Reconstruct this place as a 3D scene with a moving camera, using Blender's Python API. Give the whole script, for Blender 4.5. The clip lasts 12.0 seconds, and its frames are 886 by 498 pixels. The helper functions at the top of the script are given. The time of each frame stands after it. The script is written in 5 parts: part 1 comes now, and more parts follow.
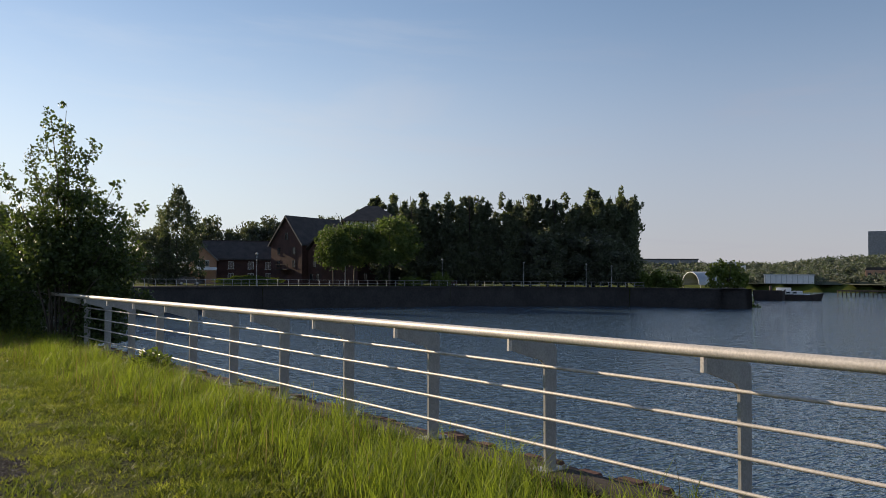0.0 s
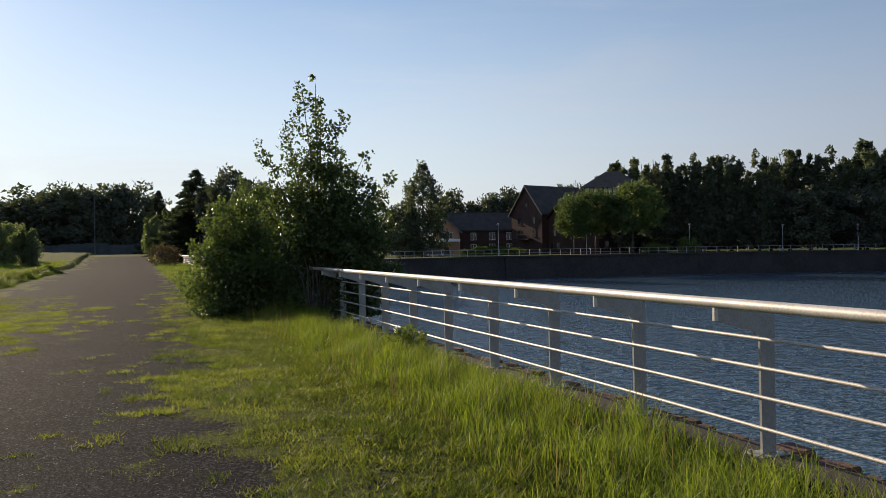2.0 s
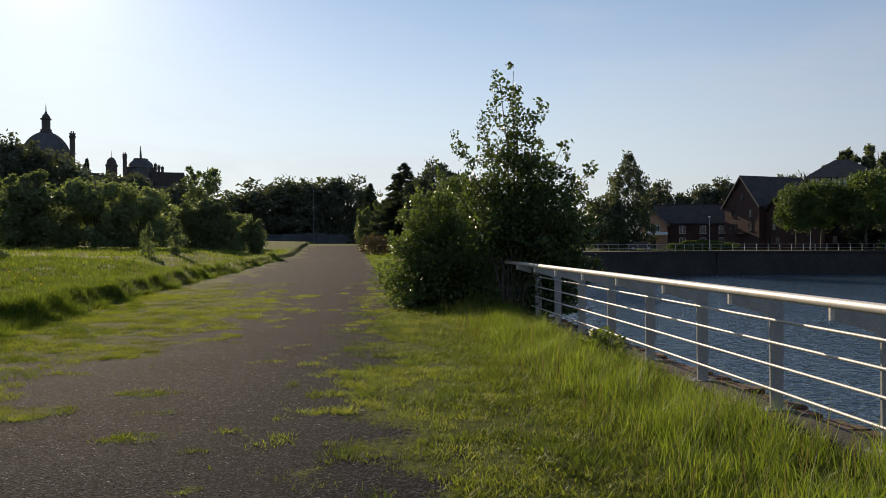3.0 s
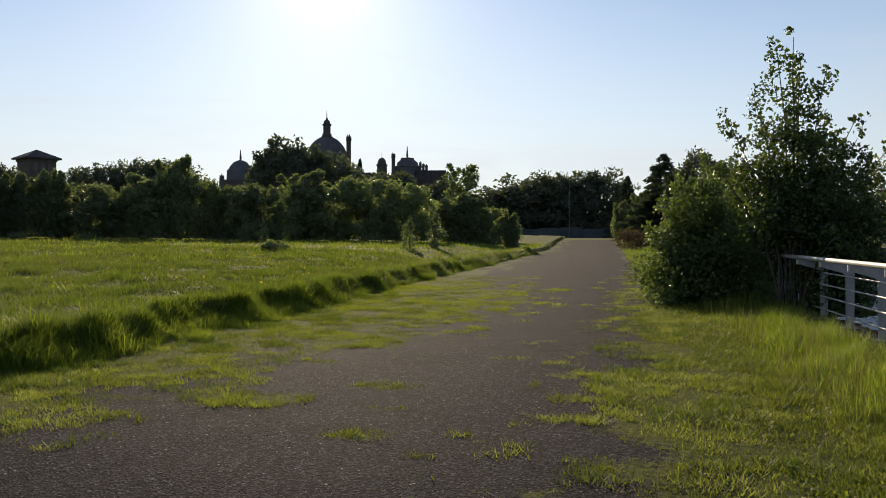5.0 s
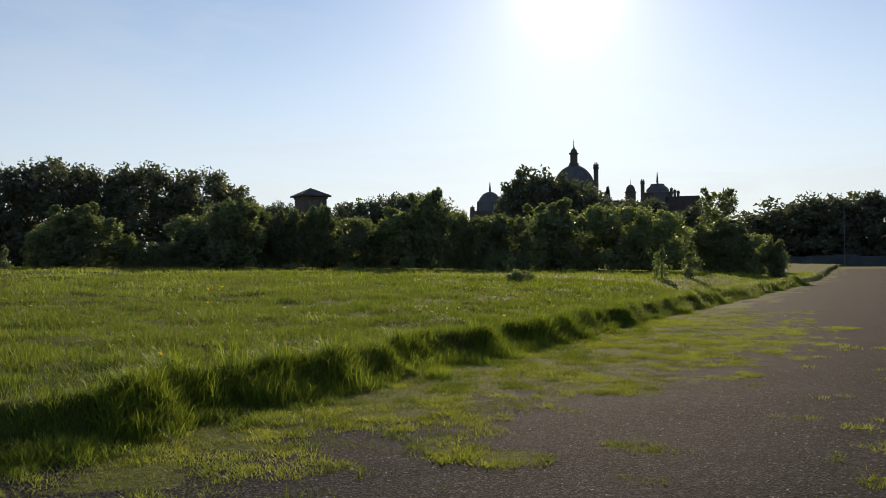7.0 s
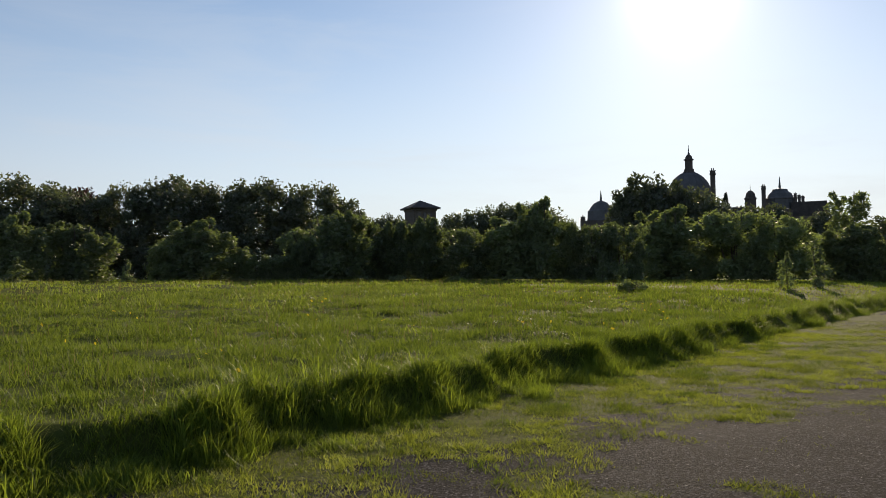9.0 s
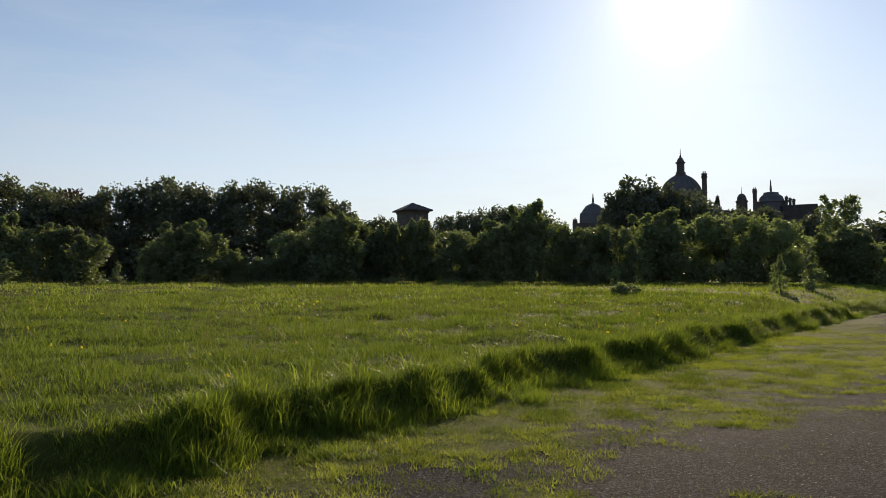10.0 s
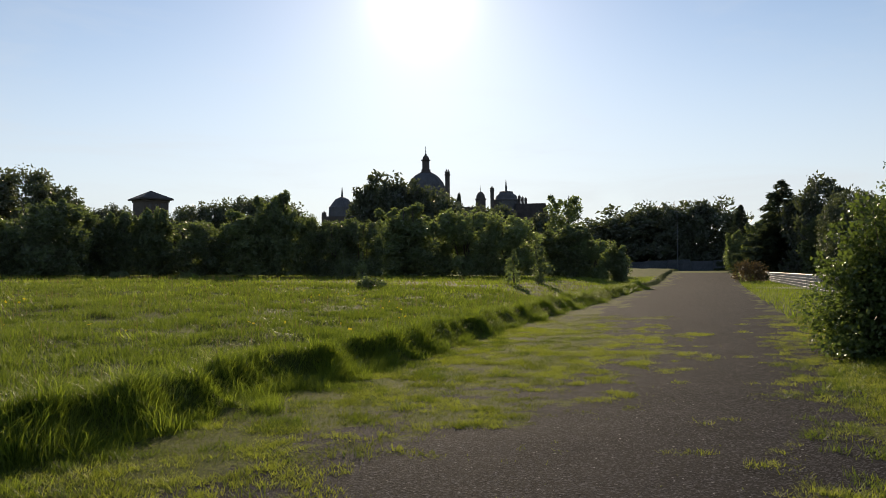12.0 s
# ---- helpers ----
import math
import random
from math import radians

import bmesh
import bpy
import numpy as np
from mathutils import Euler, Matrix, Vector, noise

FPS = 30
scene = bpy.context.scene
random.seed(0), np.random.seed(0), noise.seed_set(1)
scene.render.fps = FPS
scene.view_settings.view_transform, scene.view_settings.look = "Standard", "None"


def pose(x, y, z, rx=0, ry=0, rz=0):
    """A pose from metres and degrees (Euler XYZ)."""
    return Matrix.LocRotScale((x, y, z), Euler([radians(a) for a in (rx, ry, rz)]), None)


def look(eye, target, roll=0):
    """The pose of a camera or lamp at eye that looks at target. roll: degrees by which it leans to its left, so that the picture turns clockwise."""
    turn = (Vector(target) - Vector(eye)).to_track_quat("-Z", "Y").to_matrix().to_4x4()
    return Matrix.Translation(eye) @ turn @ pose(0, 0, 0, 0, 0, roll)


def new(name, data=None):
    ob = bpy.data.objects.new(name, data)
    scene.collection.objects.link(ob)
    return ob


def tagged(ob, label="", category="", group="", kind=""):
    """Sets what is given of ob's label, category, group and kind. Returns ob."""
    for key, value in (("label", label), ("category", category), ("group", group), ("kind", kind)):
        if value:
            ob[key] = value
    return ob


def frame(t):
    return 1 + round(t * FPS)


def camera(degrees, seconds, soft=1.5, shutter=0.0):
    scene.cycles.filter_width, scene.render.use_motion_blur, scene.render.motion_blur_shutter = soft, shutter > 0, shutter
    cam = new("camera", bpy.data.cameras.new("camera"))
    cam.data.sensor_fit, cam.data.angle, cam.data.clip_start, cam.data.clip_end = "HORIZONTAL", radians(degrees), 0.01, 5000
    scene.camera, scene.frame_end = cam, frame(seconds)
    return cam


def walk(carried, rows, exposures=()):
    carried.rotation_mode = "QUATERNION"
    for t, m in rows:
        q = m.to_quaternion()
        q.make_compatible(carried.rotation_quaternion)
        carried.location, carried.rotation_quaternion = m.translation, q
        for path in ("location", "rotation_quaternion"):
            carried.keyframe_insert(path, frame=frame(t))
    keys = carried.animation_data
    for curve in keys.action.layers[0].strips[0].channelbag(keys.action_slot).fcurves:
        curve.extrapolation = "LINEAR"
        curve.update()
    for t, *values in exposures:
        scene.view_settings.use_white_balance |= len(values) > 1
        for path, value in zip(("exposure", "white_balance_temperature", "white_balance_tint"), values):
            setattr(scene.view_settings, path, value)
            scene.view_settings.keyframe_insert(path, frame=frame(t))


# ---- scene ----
# ---- camera ----
cam = camera(58.12, 12.0, soft=0.55)
PATH = [
    (0, (-4.258, -7.645, 1.532), (1.927, 0.205, 1.903), 0.51),
    (0.5, (-4.183, -7.225, 1.527), (1.594, 0.935, 1.705), -0.16),
    (1, (-4.058, -6.738, 1.548), (1.497, 1.577, 1.468), -1.10),
    (1.5, (-3.920, -6.391, 1.533), (0.579, 2.539, 1.507), -0.98),
    (2, (-3.762, -6.023, 1.510), (-0.143, 3.299, 1.500), -0.85),
    (2.5, (-3.625, -5.676, 1.543), (-0.827, 3.924, 1.488), -0.58),
    (3, (-3.449, -5.367, 1.549), (-2.282, 4.564, 1.460), -0.12),
    (3.2, (-3.401, -5.240, 1.524), (-2.564, 4.722, 1.317), -0.23),
    (4.8, (-3.366, -4.611, 1.465), (-5.172, 5.223, 1.292), 0.33),
    (5, (-3.377, -4.485, 1.470), (-5.376, 5.312, 1.320), -0.06),
    (5.5, (-3.435, -4.150, 1.482), (-6.120, 5.482, 1.346), -0.46),
    (6, (-3.483, -3.920, 1.486), (-7.141, 5.386, 1.382), -0.53),
    (6.5, (-3.582, -3.664, 1.489), (-7.464, 5.551, 1.555), -0.61),
    (7, (-3.692, -3.488, 1.504), (-8.565, 5.241, 1.727), -0.26),
    (7.5, (-3.768, -3.172, 1.491), (-9.422, 5.072, 1.752), -0.08),
    (7.7, (-3.795, -3.061, 1.481), (-9.688, 5.014, 1.747), 0.02),
    (9.5, (-4.006, -2.671, 1.496), (-10.031, 5.301, 1.878), -0.62),
    (10, (-4.081, -2.591, 1.499), (-10.025, 5.441, 1.901), -0.53),
    (10.5, (-4.177, -2.433, 1.504), (-9.761, 5.855, 1.868), -0.94),
    (11, (-4.219, -2.284, 1.523), (-9.630, 6.118, 1.882), -0.72),
    (11.5, (-4.232, -2.126, 1.513), (-8.915, 6.703, 1.851), -0.70),
    (12, (-4.298, -1.880, 1.531), (-7.489, 7.593, 1.816), -0.58),
]
walk(cam, [(t, look(eye, target, roll)) for t, eye, target, roll in PATH], exposures=((0, 0.42, 7350, 12), (2.0, 0.36, 7350, 12), (3.0, 0.26, 7350, 12), (5.5, 0.30, 7400, 12), (12, 0.30, 7400, 12)))

# ---- light ----
SUN_AZ, SUN_EL = -20.0, 19.5          # degrees to the right of +y, degrees up
HAZE_FAR, HAZE_NEAR = (2.7, 2.88, 3.75), (5.0, 5.7, 6.6)
world = bpy.data.worlds.new("evening_sky")
scene.world = world
world.use_nodes = True
wn = world.node_tree.nodes
sky = wn.new("ShaderNodeTexSky")
sky.sky_type = "NISHITA"
sky.sun_disc = False
sky.sun_elevation = radians(SUN_EL)
sky.sun_rotation = radians(SUN_AZ)
sky.altitude, sky.air_density, sky.dust_density, sky.ozone_density = 0, 0.85, 0.10, 2.4
wn["Background"].inputs["Strength"].default_value = 0.11
# haze towards the horizon, a bright aureole round the sun and thin high wisps of cloud
wl = world.node_tree.links
a, e = radians(SUN_AZ), radians(SUN_EL)
SUN_WAY = (math.sin(a) * math.cos(e), math.cos(a) * math.cos(e), math.sin(e))
wtc = wn.new("ShaderNodeTexCoord")


def world_math(kind, *args):
    node = wn.new("ShaderNodeMath")
    node.operation = kind
    for slot, v in zip(node.inputs, args):
        if isinstance(v, (int, float)):
            slot.default_value = v
        else:
            wl.new(v, slot)
    return node.outputs[0]


def world_mix(kind, fac, c1, c2):
    node = wn.new("ShaderNodeMixRGB")
    node.blend_type = kind
    for slot, v in zip(node.inputs, (fac, c1, c2)):
        if isinstance(v, (int, float)):
            slot.default_value = v
        elif isinstance(v, tuple):
            slot.default_value = (*v, 1)
        else:
            wl.new(v, slot)
    return node.outputs[0]


def world_range(v, lo, hi, to_lo, to_hi):
    node = wn.new("ShaderNodeMapRange")
    node.interpolation_type = "SMOOTHSTEP"
    wl.new(v, node.inputs["Value"])
    for k, x in zip(("From Min", "From Max", "To Min", "To Max"), (lo, hi, to_lo, to_hi)):
        node.inputs[k].default_value = x
    return node.outputs[0]


toward = wn.new("ShaderNodeVectorMath")
toward.operation = "DOT_PRODUCT"
wl.new(wtc.outputs["Generated"], toward.inputs[0])
toward.inputs[1].default_value = SUN_WAY
near_sun = world_math("MAXIMUM", toward.outputs["Value"], 0.0)
wsep = wn.new("ShaderNodeSeparateXYZ")
wl.new(wtc.outputs["Generated"], wsep.inputs[0])
wmap = wn.new("ShaderNodeMapping")
wmap.inputs["Scale"].default_value = (1.6, 1.6, 9.0)
wl.new(wtc.outputs["Generated"], wmap.inputs["Vector"])
wisp = wn.new("ShaderNodeTexNoise")
wisp.inputs["Scale"].default_value, wisp.inputs["Detail"].default_value, wisp.inputs["Roughness"].default_value = 1.8, 6.0, 0.6
wisp.inputs["Distortion"].default_value = 0.5
wl.new(wmap.outputs[0], wisp.inputs["Vector"])
wisps = world_range(wisp.outputs[0], 0.45, 0.74, 0.0, 0.16)
haze_share = world_math("ADD", world_range(wsep.outputs[2], -0.02, 0.36, 0.88, 0.04), wisps)
haze = world_mix("MIX", world_range(near_sun, 0.25, 0.97, 0.0, 1.0), HAZE_FAR, HAZE_NEAR)
col = world_mix("MIX", haze_share, sky.outputs[0], haze)
glow = world_math("ADD", world_math("MULTIPLY", world_math("POWER", near_sun, 900.0), 6.0), world_math("MULTIPLY", world_math("POWER", near_sun, 130.0), 1.3))
glow = world_math("ADD", glow, world_math("MULTIPLY", world_math("POWER", near_sun, 30.0), 0.45))
col = world_mix("ADD", 1.0, col, world_mix("MULTIPLY", 1.0, glow, (1.0, 0.97, 0.92)))
wl.new(col, wn["Background"].inputs["Color"])
sun = new("sun", bpy.data.lights.new("sun", "SUN"))
sun.data.energy, sun.data.angle, sun.data.color = 5.0, radians(0.55), (1.0, 0.87, 0.68)
sun.matrix_world = look(Vector(SUN_WAY) * 90, (0, 0, 0))

# ---- materials ----


def mat(name):
    m = bpy.data.materials.new(name)
    m.use_nodes = True
    t = m.node_tree
    return m, t.nodes, t.links, t.nodes["Principled BSDF"]


def noise_tex(n, l, scale, detail=4.0, rough=0.55, stretch=None, space="Object"):
    tc = n.new("ShaderNodeTexCoord")
    tx = n.new("ShaderNodeTexNoise")
    tx.inputs["Scale"].default_value, tx.inputs["Detail"].default_value, tx.inputs["Roughness"].default_value = scale, detail, rough
    if stretch:
        mp = n.new("ShaderNodeMapping")
        mp.inputs["Scale"].default_value = stretch
        l.new(tc.outputs[space], mp.inputs[0])
        l.new(mp.outputs[0], tx.inputs["Vector"])
    else:
        l.new(tc.outputs[space], tx.inputs["Vector"])
    return tx.outputs["Fac"]


def ramp(n, l, fac, stops):
    r = n.new("ShaderNodeValToRGB")
    el = r.color_ramp.elements
    while len(el) < len(stops):
        el.new(0.5)
    for s, (p, c) in zip(el, stops):
        s.position, s.color = p, (*c, 1)
    l.new(fac, r.inputs[0])
    return r.outputs[0]


def mix(n, l, fac, a, b, mode="MIX"):
    m = n.new("ShaderNodeMix")
    m.data_type, m.blend_type = "RGBA", mode
    for s, v in ((m.inputs[0], fac), (m.inputs[6], a), (m.inputs[7], b)):
        if isinstance(v, (int, float)):
            s.default_value = v
        elif isinstance(v, tuple):
            s.default_value = (*v, 1)
        else:
            l.new(v, s)
    return m.outputs[2]


def bump(n, l, fac, out, strength=0.3, dist=0.02):
    b = n.new("ShaderNodeBump")
    b.inputs["Strength"].default_value, b.inputs["Distance"].default_value = strength, dist
    l.new(fac, b.inputs["Height"])
    l.new(b.outputs[0], out.inputs["Normal"])


def surface(name, c1, c2, scale, rough=0.8, metal=0.0, fine=None, relief=0.3, dist=0.01, by_object=0.0):
    """Two-tone noisy surface with a finer grain over it."""
    m, n, l, p = mat(name)
    big = noise_tex(n, l, scale)
    col = ramp(n, l, big, ((0.35, c1), (0.68, c2)))
    grain = noise_tex(n, l, fine or scale * 12, 3)
    col = mix(n, l, 0.35, col, ramp(n, l, grain, ((0.3, tuple(v * 0.6 for v in c1)), (0.7, tuple(min(1, v * 1.3) for v in c2)))))
    if by_object:
        oi = n.new("ShaderNodeObjectInfo")
        col = mix(n, l, by_object, col, ramp(n, l, oi.outputs["Random"], ((0.0, tuple(v * 0.55 for v in c1)), (1.0, tuple(min(1, v * 1.45) for v in c2)))))
    l.new(col, p.inputs["Base Color"])
    p.inputs["Roughness"].default_value, p.inputs["Metallic"].default_value = rough, metal
    bump(n, l, grain, p, relief, dist)
    return m


def foliage(name, dark, light, through_share, gloss=0.4, down=0.0, rough=0.5):
    """Leaves: light falls on them and shines through them; each leaf has its own tone."""
    m, n, l, p = mat(name)
    geo = n.new("ShaderNodeNewGeometry")
    oi = n.new("ShaderNodeObjectInfo")
    col = ramp(n, l, geo.outputs["Random Per Island"], ((0.0, dark), (1.0, light)))
    col = mix(n, l, 0.45, col, ramp(n, l, oi.outputs["Random"], ((0.0, tuple(v * 0.6 for v in dark)), (1.0, tuple(v * 1.15 for v in light)))))
    p.inputs["Roughness"].default_value = rough
    p.inputs["Specular IOR Level"].default_value = gloss
    p.inputs["Sheen Weight"].default_value, p.inputs["Sheen Roughness"].default_value = down, 0.6
    l.new(col, p.inputs["Base Color"])
    tr = n.new("ShaderNodeBsdfTranslucent")
    warm = mix(n, l, 1.0, col, (1.0, 1.0, 0.55), "MULTIPLY")
    l.new(warm, tr.inputs["Color"])
    ms = n.new("ShaderNodeMixShader")
    ms.inputs[0].default_value = through_share
    l.new(p.outputs[0], ms.inputs[1])
    l.new(tr.outputs[0], ms.inputs[2])
    l.new(ms.outputs[0], n["Material Output"].inputs["Surface"])
    return m


LEAF_BIRCH = foliage("birch_leaf", (0.055, 0.088, 0.028), (0.150, 0.210, 0.066), 0.50, 0.5, 0.0, 0.38)
LEAF_SCRUB = foliage("willow_leaf", (0.085, 0.122, 0.052), (0.205, 0.262, 0.112), 0.55, 0.5, 0.35)
LEAF_WOOD = foliage("wood_leaf", (0.045, 0.062, 0.036), (0.115, 0.140, 0.078), 0.45, 0.45, 0.30)
LEAF_POPLAR = foliage("poplar_leaf", (0.052, 0.072, 0.040), (0.140, 0.170, 0.098), 0.50, 0.4, 0.2)
LEAF_STREET = foliage("street_tree_leaf", (0.050, 0.085, 0.028), (0.125, 0.180, 0.060), 0.50, 0.4)
# distance haze on the far bank is put into these bluer, sheeny leaf tones
LEAF_FAR_HAZED = foliage("hazed_far_bank_leaf", (0.050, 0.072, 0.052), (0.110, 0.142, 0.100), 0.45, 0.4, 0.4)
LEAF_FIR = foliage("fir_needle", (0.030, 0.045, 0.026), (0.070, 0.090, 0.050), 0.25)
LEAF_COPPER = foliage("copper_leaf", (0.030, 0.012, 0.012), (0.075, 0.030, 0.024), 0.22)
LEAF_HEDGE = foliage("hedge_leaf", (0.070, 0.110, 0.020), (0.170, 0.220, 0.050), 0.40)
LEAF_RED = foliage("rusty_shrub_leaf", (0.060, 0.044, 0.026), (0.140, 0.100, 0.056), 0.35)
GRASS_TALL = foliage("tall_grass", (0.026, 0.064, 0.012), (0.26, 0.33, 0.060), 0.62, 0.22)
GRASS_SHORT = foliage("short_grass", (0.066, 0.100, 0.018), (0.345, 0.392, 0.080), 0.64, 0.15)
GRASS_MEADOW = foliage("meadow_grass", (0.030, 0.068, 0.012), (0.235, 0.295, 0.062), 0.60, 0.12)
GRASS_SEED = foliage("seed_stalk", (0.085, 0.065, 0.035), (0.22, 0.18, 0.10), 0.40, 0.1)
DEAD = foliage("dead_growth", (0.026, 0.013, 0.009), (0.120, 0.066, 0.044), 0.25)
FLOWER = foliage("yellow_flower", (0.55, 0.42, 0.03), (0.75, 0.62, 0.06), 0.35)
BARK = surface("bark", (0.045, 0.036, 0.028), (0.12, 0.10, 0.08), 6, 0.9, relief=0.6)
RAIL_PAINT = surface("weathered_rail_metal", (0.43, 0.40, 0.375), (0.60, 0.555, 0.525), 3, 0.5, 0.2, fine=60, relief=0.05)
POST_PAINT = surface("grey_post_paint", (0.22, 0.22, 0.212), (0.315, 0.312, 0.30), 4, 0.5, 0.1, fine=60, relief=0.08)
MAST_PAINT = surface("weathered_mast_metal", (0.10, 0.105, 0.11), (0.17, 0.175, 0.18), 1.5, 0.7, 0.2)
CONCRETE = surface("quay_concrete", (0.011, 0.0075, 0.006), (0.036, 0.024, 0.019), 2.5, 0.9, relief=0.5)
COPING = surface("red_sandstone", (0.034, 0.014, 0.010), (0.105, 0.042, 0.030), 2.0, 0.9, relief=0.6, by_object=0.35)
QUAY_WALL = surface("dark_quay_stone", (0.018, 0.016, 0.016), (0.048, 0.042, 0.040), 0.35, 0.85, fine=3, relief=0.5, dist=0.05)
BRICK = surface("red_brick", (0.045, 0.021, 0.018), (0.095, 0.044, 0.036), 0.7, 0.85, fine=9, dist=0.02)
BRICK_PALE = surface("pale_brick", (0.38, 0.20, 0.13), (0.52, 0.30, 0.20), 0.7, 0.85, fine=9, dist=0.02)
SLATE = surface("dark_roof_tile", (0.030, 0.026, 0.026), (0.075, 0.062, 0.058), 0.8, 0.8, fine=8, relief=0.5, dist=0.03)
WHITE_TRIM = surface("white_timber", (0.66, 0.66, 0.63), (0.80, 0.80, 0.77), 2, 0.6)
BARGE_PAINT = surface("weathered_barge_paint", (0.12, 0.11, 0.10), (0.24, 0.22, 0.20), 1.2, 0.8)
DARK_TIMBER = surface("dark_timber", (0.03, 0.022, 0.018), (0.07, 0.05, 0.04), 3, 0.8)
SANDSTONE = surface("sooty_sandstone", (0.06, 0.050, 0.045), (0.13, 0.11, 0.095), 0.25, 0.9, fine=3, dist=0.05)
LEAD = surface("lead_dome", (0.07, 0.07, 0.075), (0.13, 0.135, 0.14), 0.4, 0.8, 0.0, fine=4)
STEEL = surface("galvanised_steel", (0.38, 0.39, 0.40), (0.52, 0.53, 0.54), 2, 0.45, 0.6)
HULL = surface("rusty_black_hull", (0.012, 0.010, 0.010), (0.050, 0.030, 0.026), 0.6, 0.7, fine=5)
WHITE_PAINT = surface("white_paint", (0.68, 0.69, 0.70), (0.82, 0.82, 0.82), 0.6, 0.5, fine=6)
SHELTER = surface("shelter_sheet", (0.42, 0.45, 0.50), (0.58, 0.61, 0.65), 0.5, 0.4, 0.2, fine=6)
TOWER_CLAD = surface("tower_cladding", (0.17, 0.19, 0.22), (0.25, 0.27, 0.30), 0.05, 0.7, fine=0.6)
WALL_GREY = surface("painted_boundary_wall", (0.030, 0.036, 0.044), (0.10, 0.11, 0.12), 0.35, 0.9, fine=5)
GRAVEL_STONE, n_, l_, p_ = mat("gravel_stone")
geo_ = n_.new("ShaderNodeNewGeometry")
l_.new(ramp(n_, l_, geo_.outputs["Random Per Island"], ((0.0, (0.020, 0.019, 0.022)), (0.5, (0.030, 0.030, 0.036)), (0.80, (0.072, 0.072, 0.082)), (1.0, (0.22, 0.22, 0.235)))), p_.inputs["Base Color"])
p_.inputs["Roughness"].default_value, p_.inputs["Specular IOR Level"].default_value = 0.8, 0.06
HILL_EARTH = surface("far_bank_earth", (0.055, 0.065, 0.040), (0.11, 0.115, 0.070), 0.05, 0.95, fine=0.6)
CAR_BLACK = surface("dark_car_paint", (0.02, 0.02, 0.024), (0.05, 0.05, 0.055), 1, 0.25)

GLASS, n_, l_, p_ = mat("window_glass")
p_.inputs["Base Color"].default_value, p_.inputs["Roughness"].default_value = (0.03, 0.035, 0.04, 1), 0.05
bump(n_, l_, noise_tex(n_, l_, 1.2, 2), p_, 0.05, 0.02)

WATER, n_, l_, p_ = mat("dock_water")
p_.inputs["Base Color"].default_value = (0.055, 0.100, 0.150, 1)
p_.inputs["Roughness"].default_value, p_.inputs["IOR"].default_value = 0.04, 1.333
w1 = noise_tex(n_, l_, 1.9, 2, 0.5, (0.8, 1.7, 1.0))
w2 = noise_tex(n_, l_, 0.55, 2, 0.5, (0.8, 1.6, 1.0))
wm = mix(n_, l_, 0.3, w1, w2)
bump(n_, l_, wm, p_, 1.0, 0.30)

GROUND, n_, l_, p_ = mat("gravel_and_soil")
at_ = n_.new("ShaderNodeAttribute")
at_.attribute_name = "cover"
sep = n_.new("ShaderNodeSeparateColor")
l_.new(at_.outputs["Color"], sep.inputs[0])
vor = n_.new("ShaderNodeTexVoronoi")
tc_ = n_.new("ShaderNodeTexCoord")
l_.new(tc_.outputs["Object"], vor.inputs["Vector"])
vor.inputs["Scale"].default_value = 62
stone = ramp(n_, l_, vor.outputs["Color"], ((0.25, (0.005, 0.0045, 0.006)), (0.6, (0.0118, 0.0122, 0.0158)), (0.88, (0.078, 0.079, 0.094))))
big_ = noise_tex(n_, l_, 0.9, 5, 0.6)
stone = mix(n_, l_, 0.28, stone, ramp(n_, l_, big_, ((0.3, (0.005, 0.005, 0.007)), (0.7, (0.022, 0.021, 0.026)))))
turf = ramp(n_, l_, noise_tex(n_, l_, 16, 7, 0.8), ((0.32, (0.018, 0.020, 0.010)), (0.5, (0.068, 0.080, 0.022)), (0.68, (0.130, 0.130, 0.048))))
soil = ramp(n_, l_, noise_tex(n_, l_, 2.5, 5, 0.6), ((0.3, (0.045, 0.060, 0.014)), (0.7, (0.095, 0.110, 0.028))))
fray = n_.new("ShaderNodeMath")
fray.operation = "ADD"
l_.new(sep.outputs[0], fray.inputs[0])
fr2 = n_.new("ShaderNodeMath")
fr2.operation = "MULTIPLY_ADD"
l_.new(noise_tex(n_, l_, 8, 7, 0.8), fr2.inputs[0])
fr2.inputs[1].default_value, fr2.inputs[2].default_value = 1.8, -0.95
l_.new(fr2.outputs[0], fray.inputs[1])
edge = ramp(n_, l_, fray.outputs[0], ((0.50, (0, 0, 0)), (0.82, (1, 1, 1))))
col_ = mix(n_, l_, edge, stone, turf)
col_ = mix(n_, l_, sep.outputs[1], col_, soil)
l_.new(col_, p_.inputs["Base Color"])
p_.inputs["Roughness"].default_value = 0.9
p_.inputs["Specular IOR Level"].default_value = 0.03
bump(n_, l_, mix(n_, l_, 0.5, vor.outputs["Distance"], noise_tex(n_, l_, 40, 5, 0.75)), p_, 1.0, 0.013)


# ---- mesh helpers ----


def smooth(v):
    v = np.clip(v, 0, 1)
    return v * v * (3 - 2 * v)


def tri_mesh(name, verts, tris, material):
    me = bpy.data.meshes.new(name)
    verts, tris = np.asarray(verts, np.float32).reshape(-1, 3), np.asarray(tris, np.int32).reshape(-1, 3)
    me.vertices.add(len(verts))
    me.vertices.foreach_set("co", verts.ravel())
    me.loops.add(len(tris) * 3)
    me.loops.foreach_set("vertex_index", tris.ravel())
    me.polygons.add(len(tris))
    me.polygons.foreach_set("loop_start", np.arange(0, len(tris) * 3, 3, dtype=np.int32))
    me.update(calc_edges=True)
    me.materials.append(material)
    return me


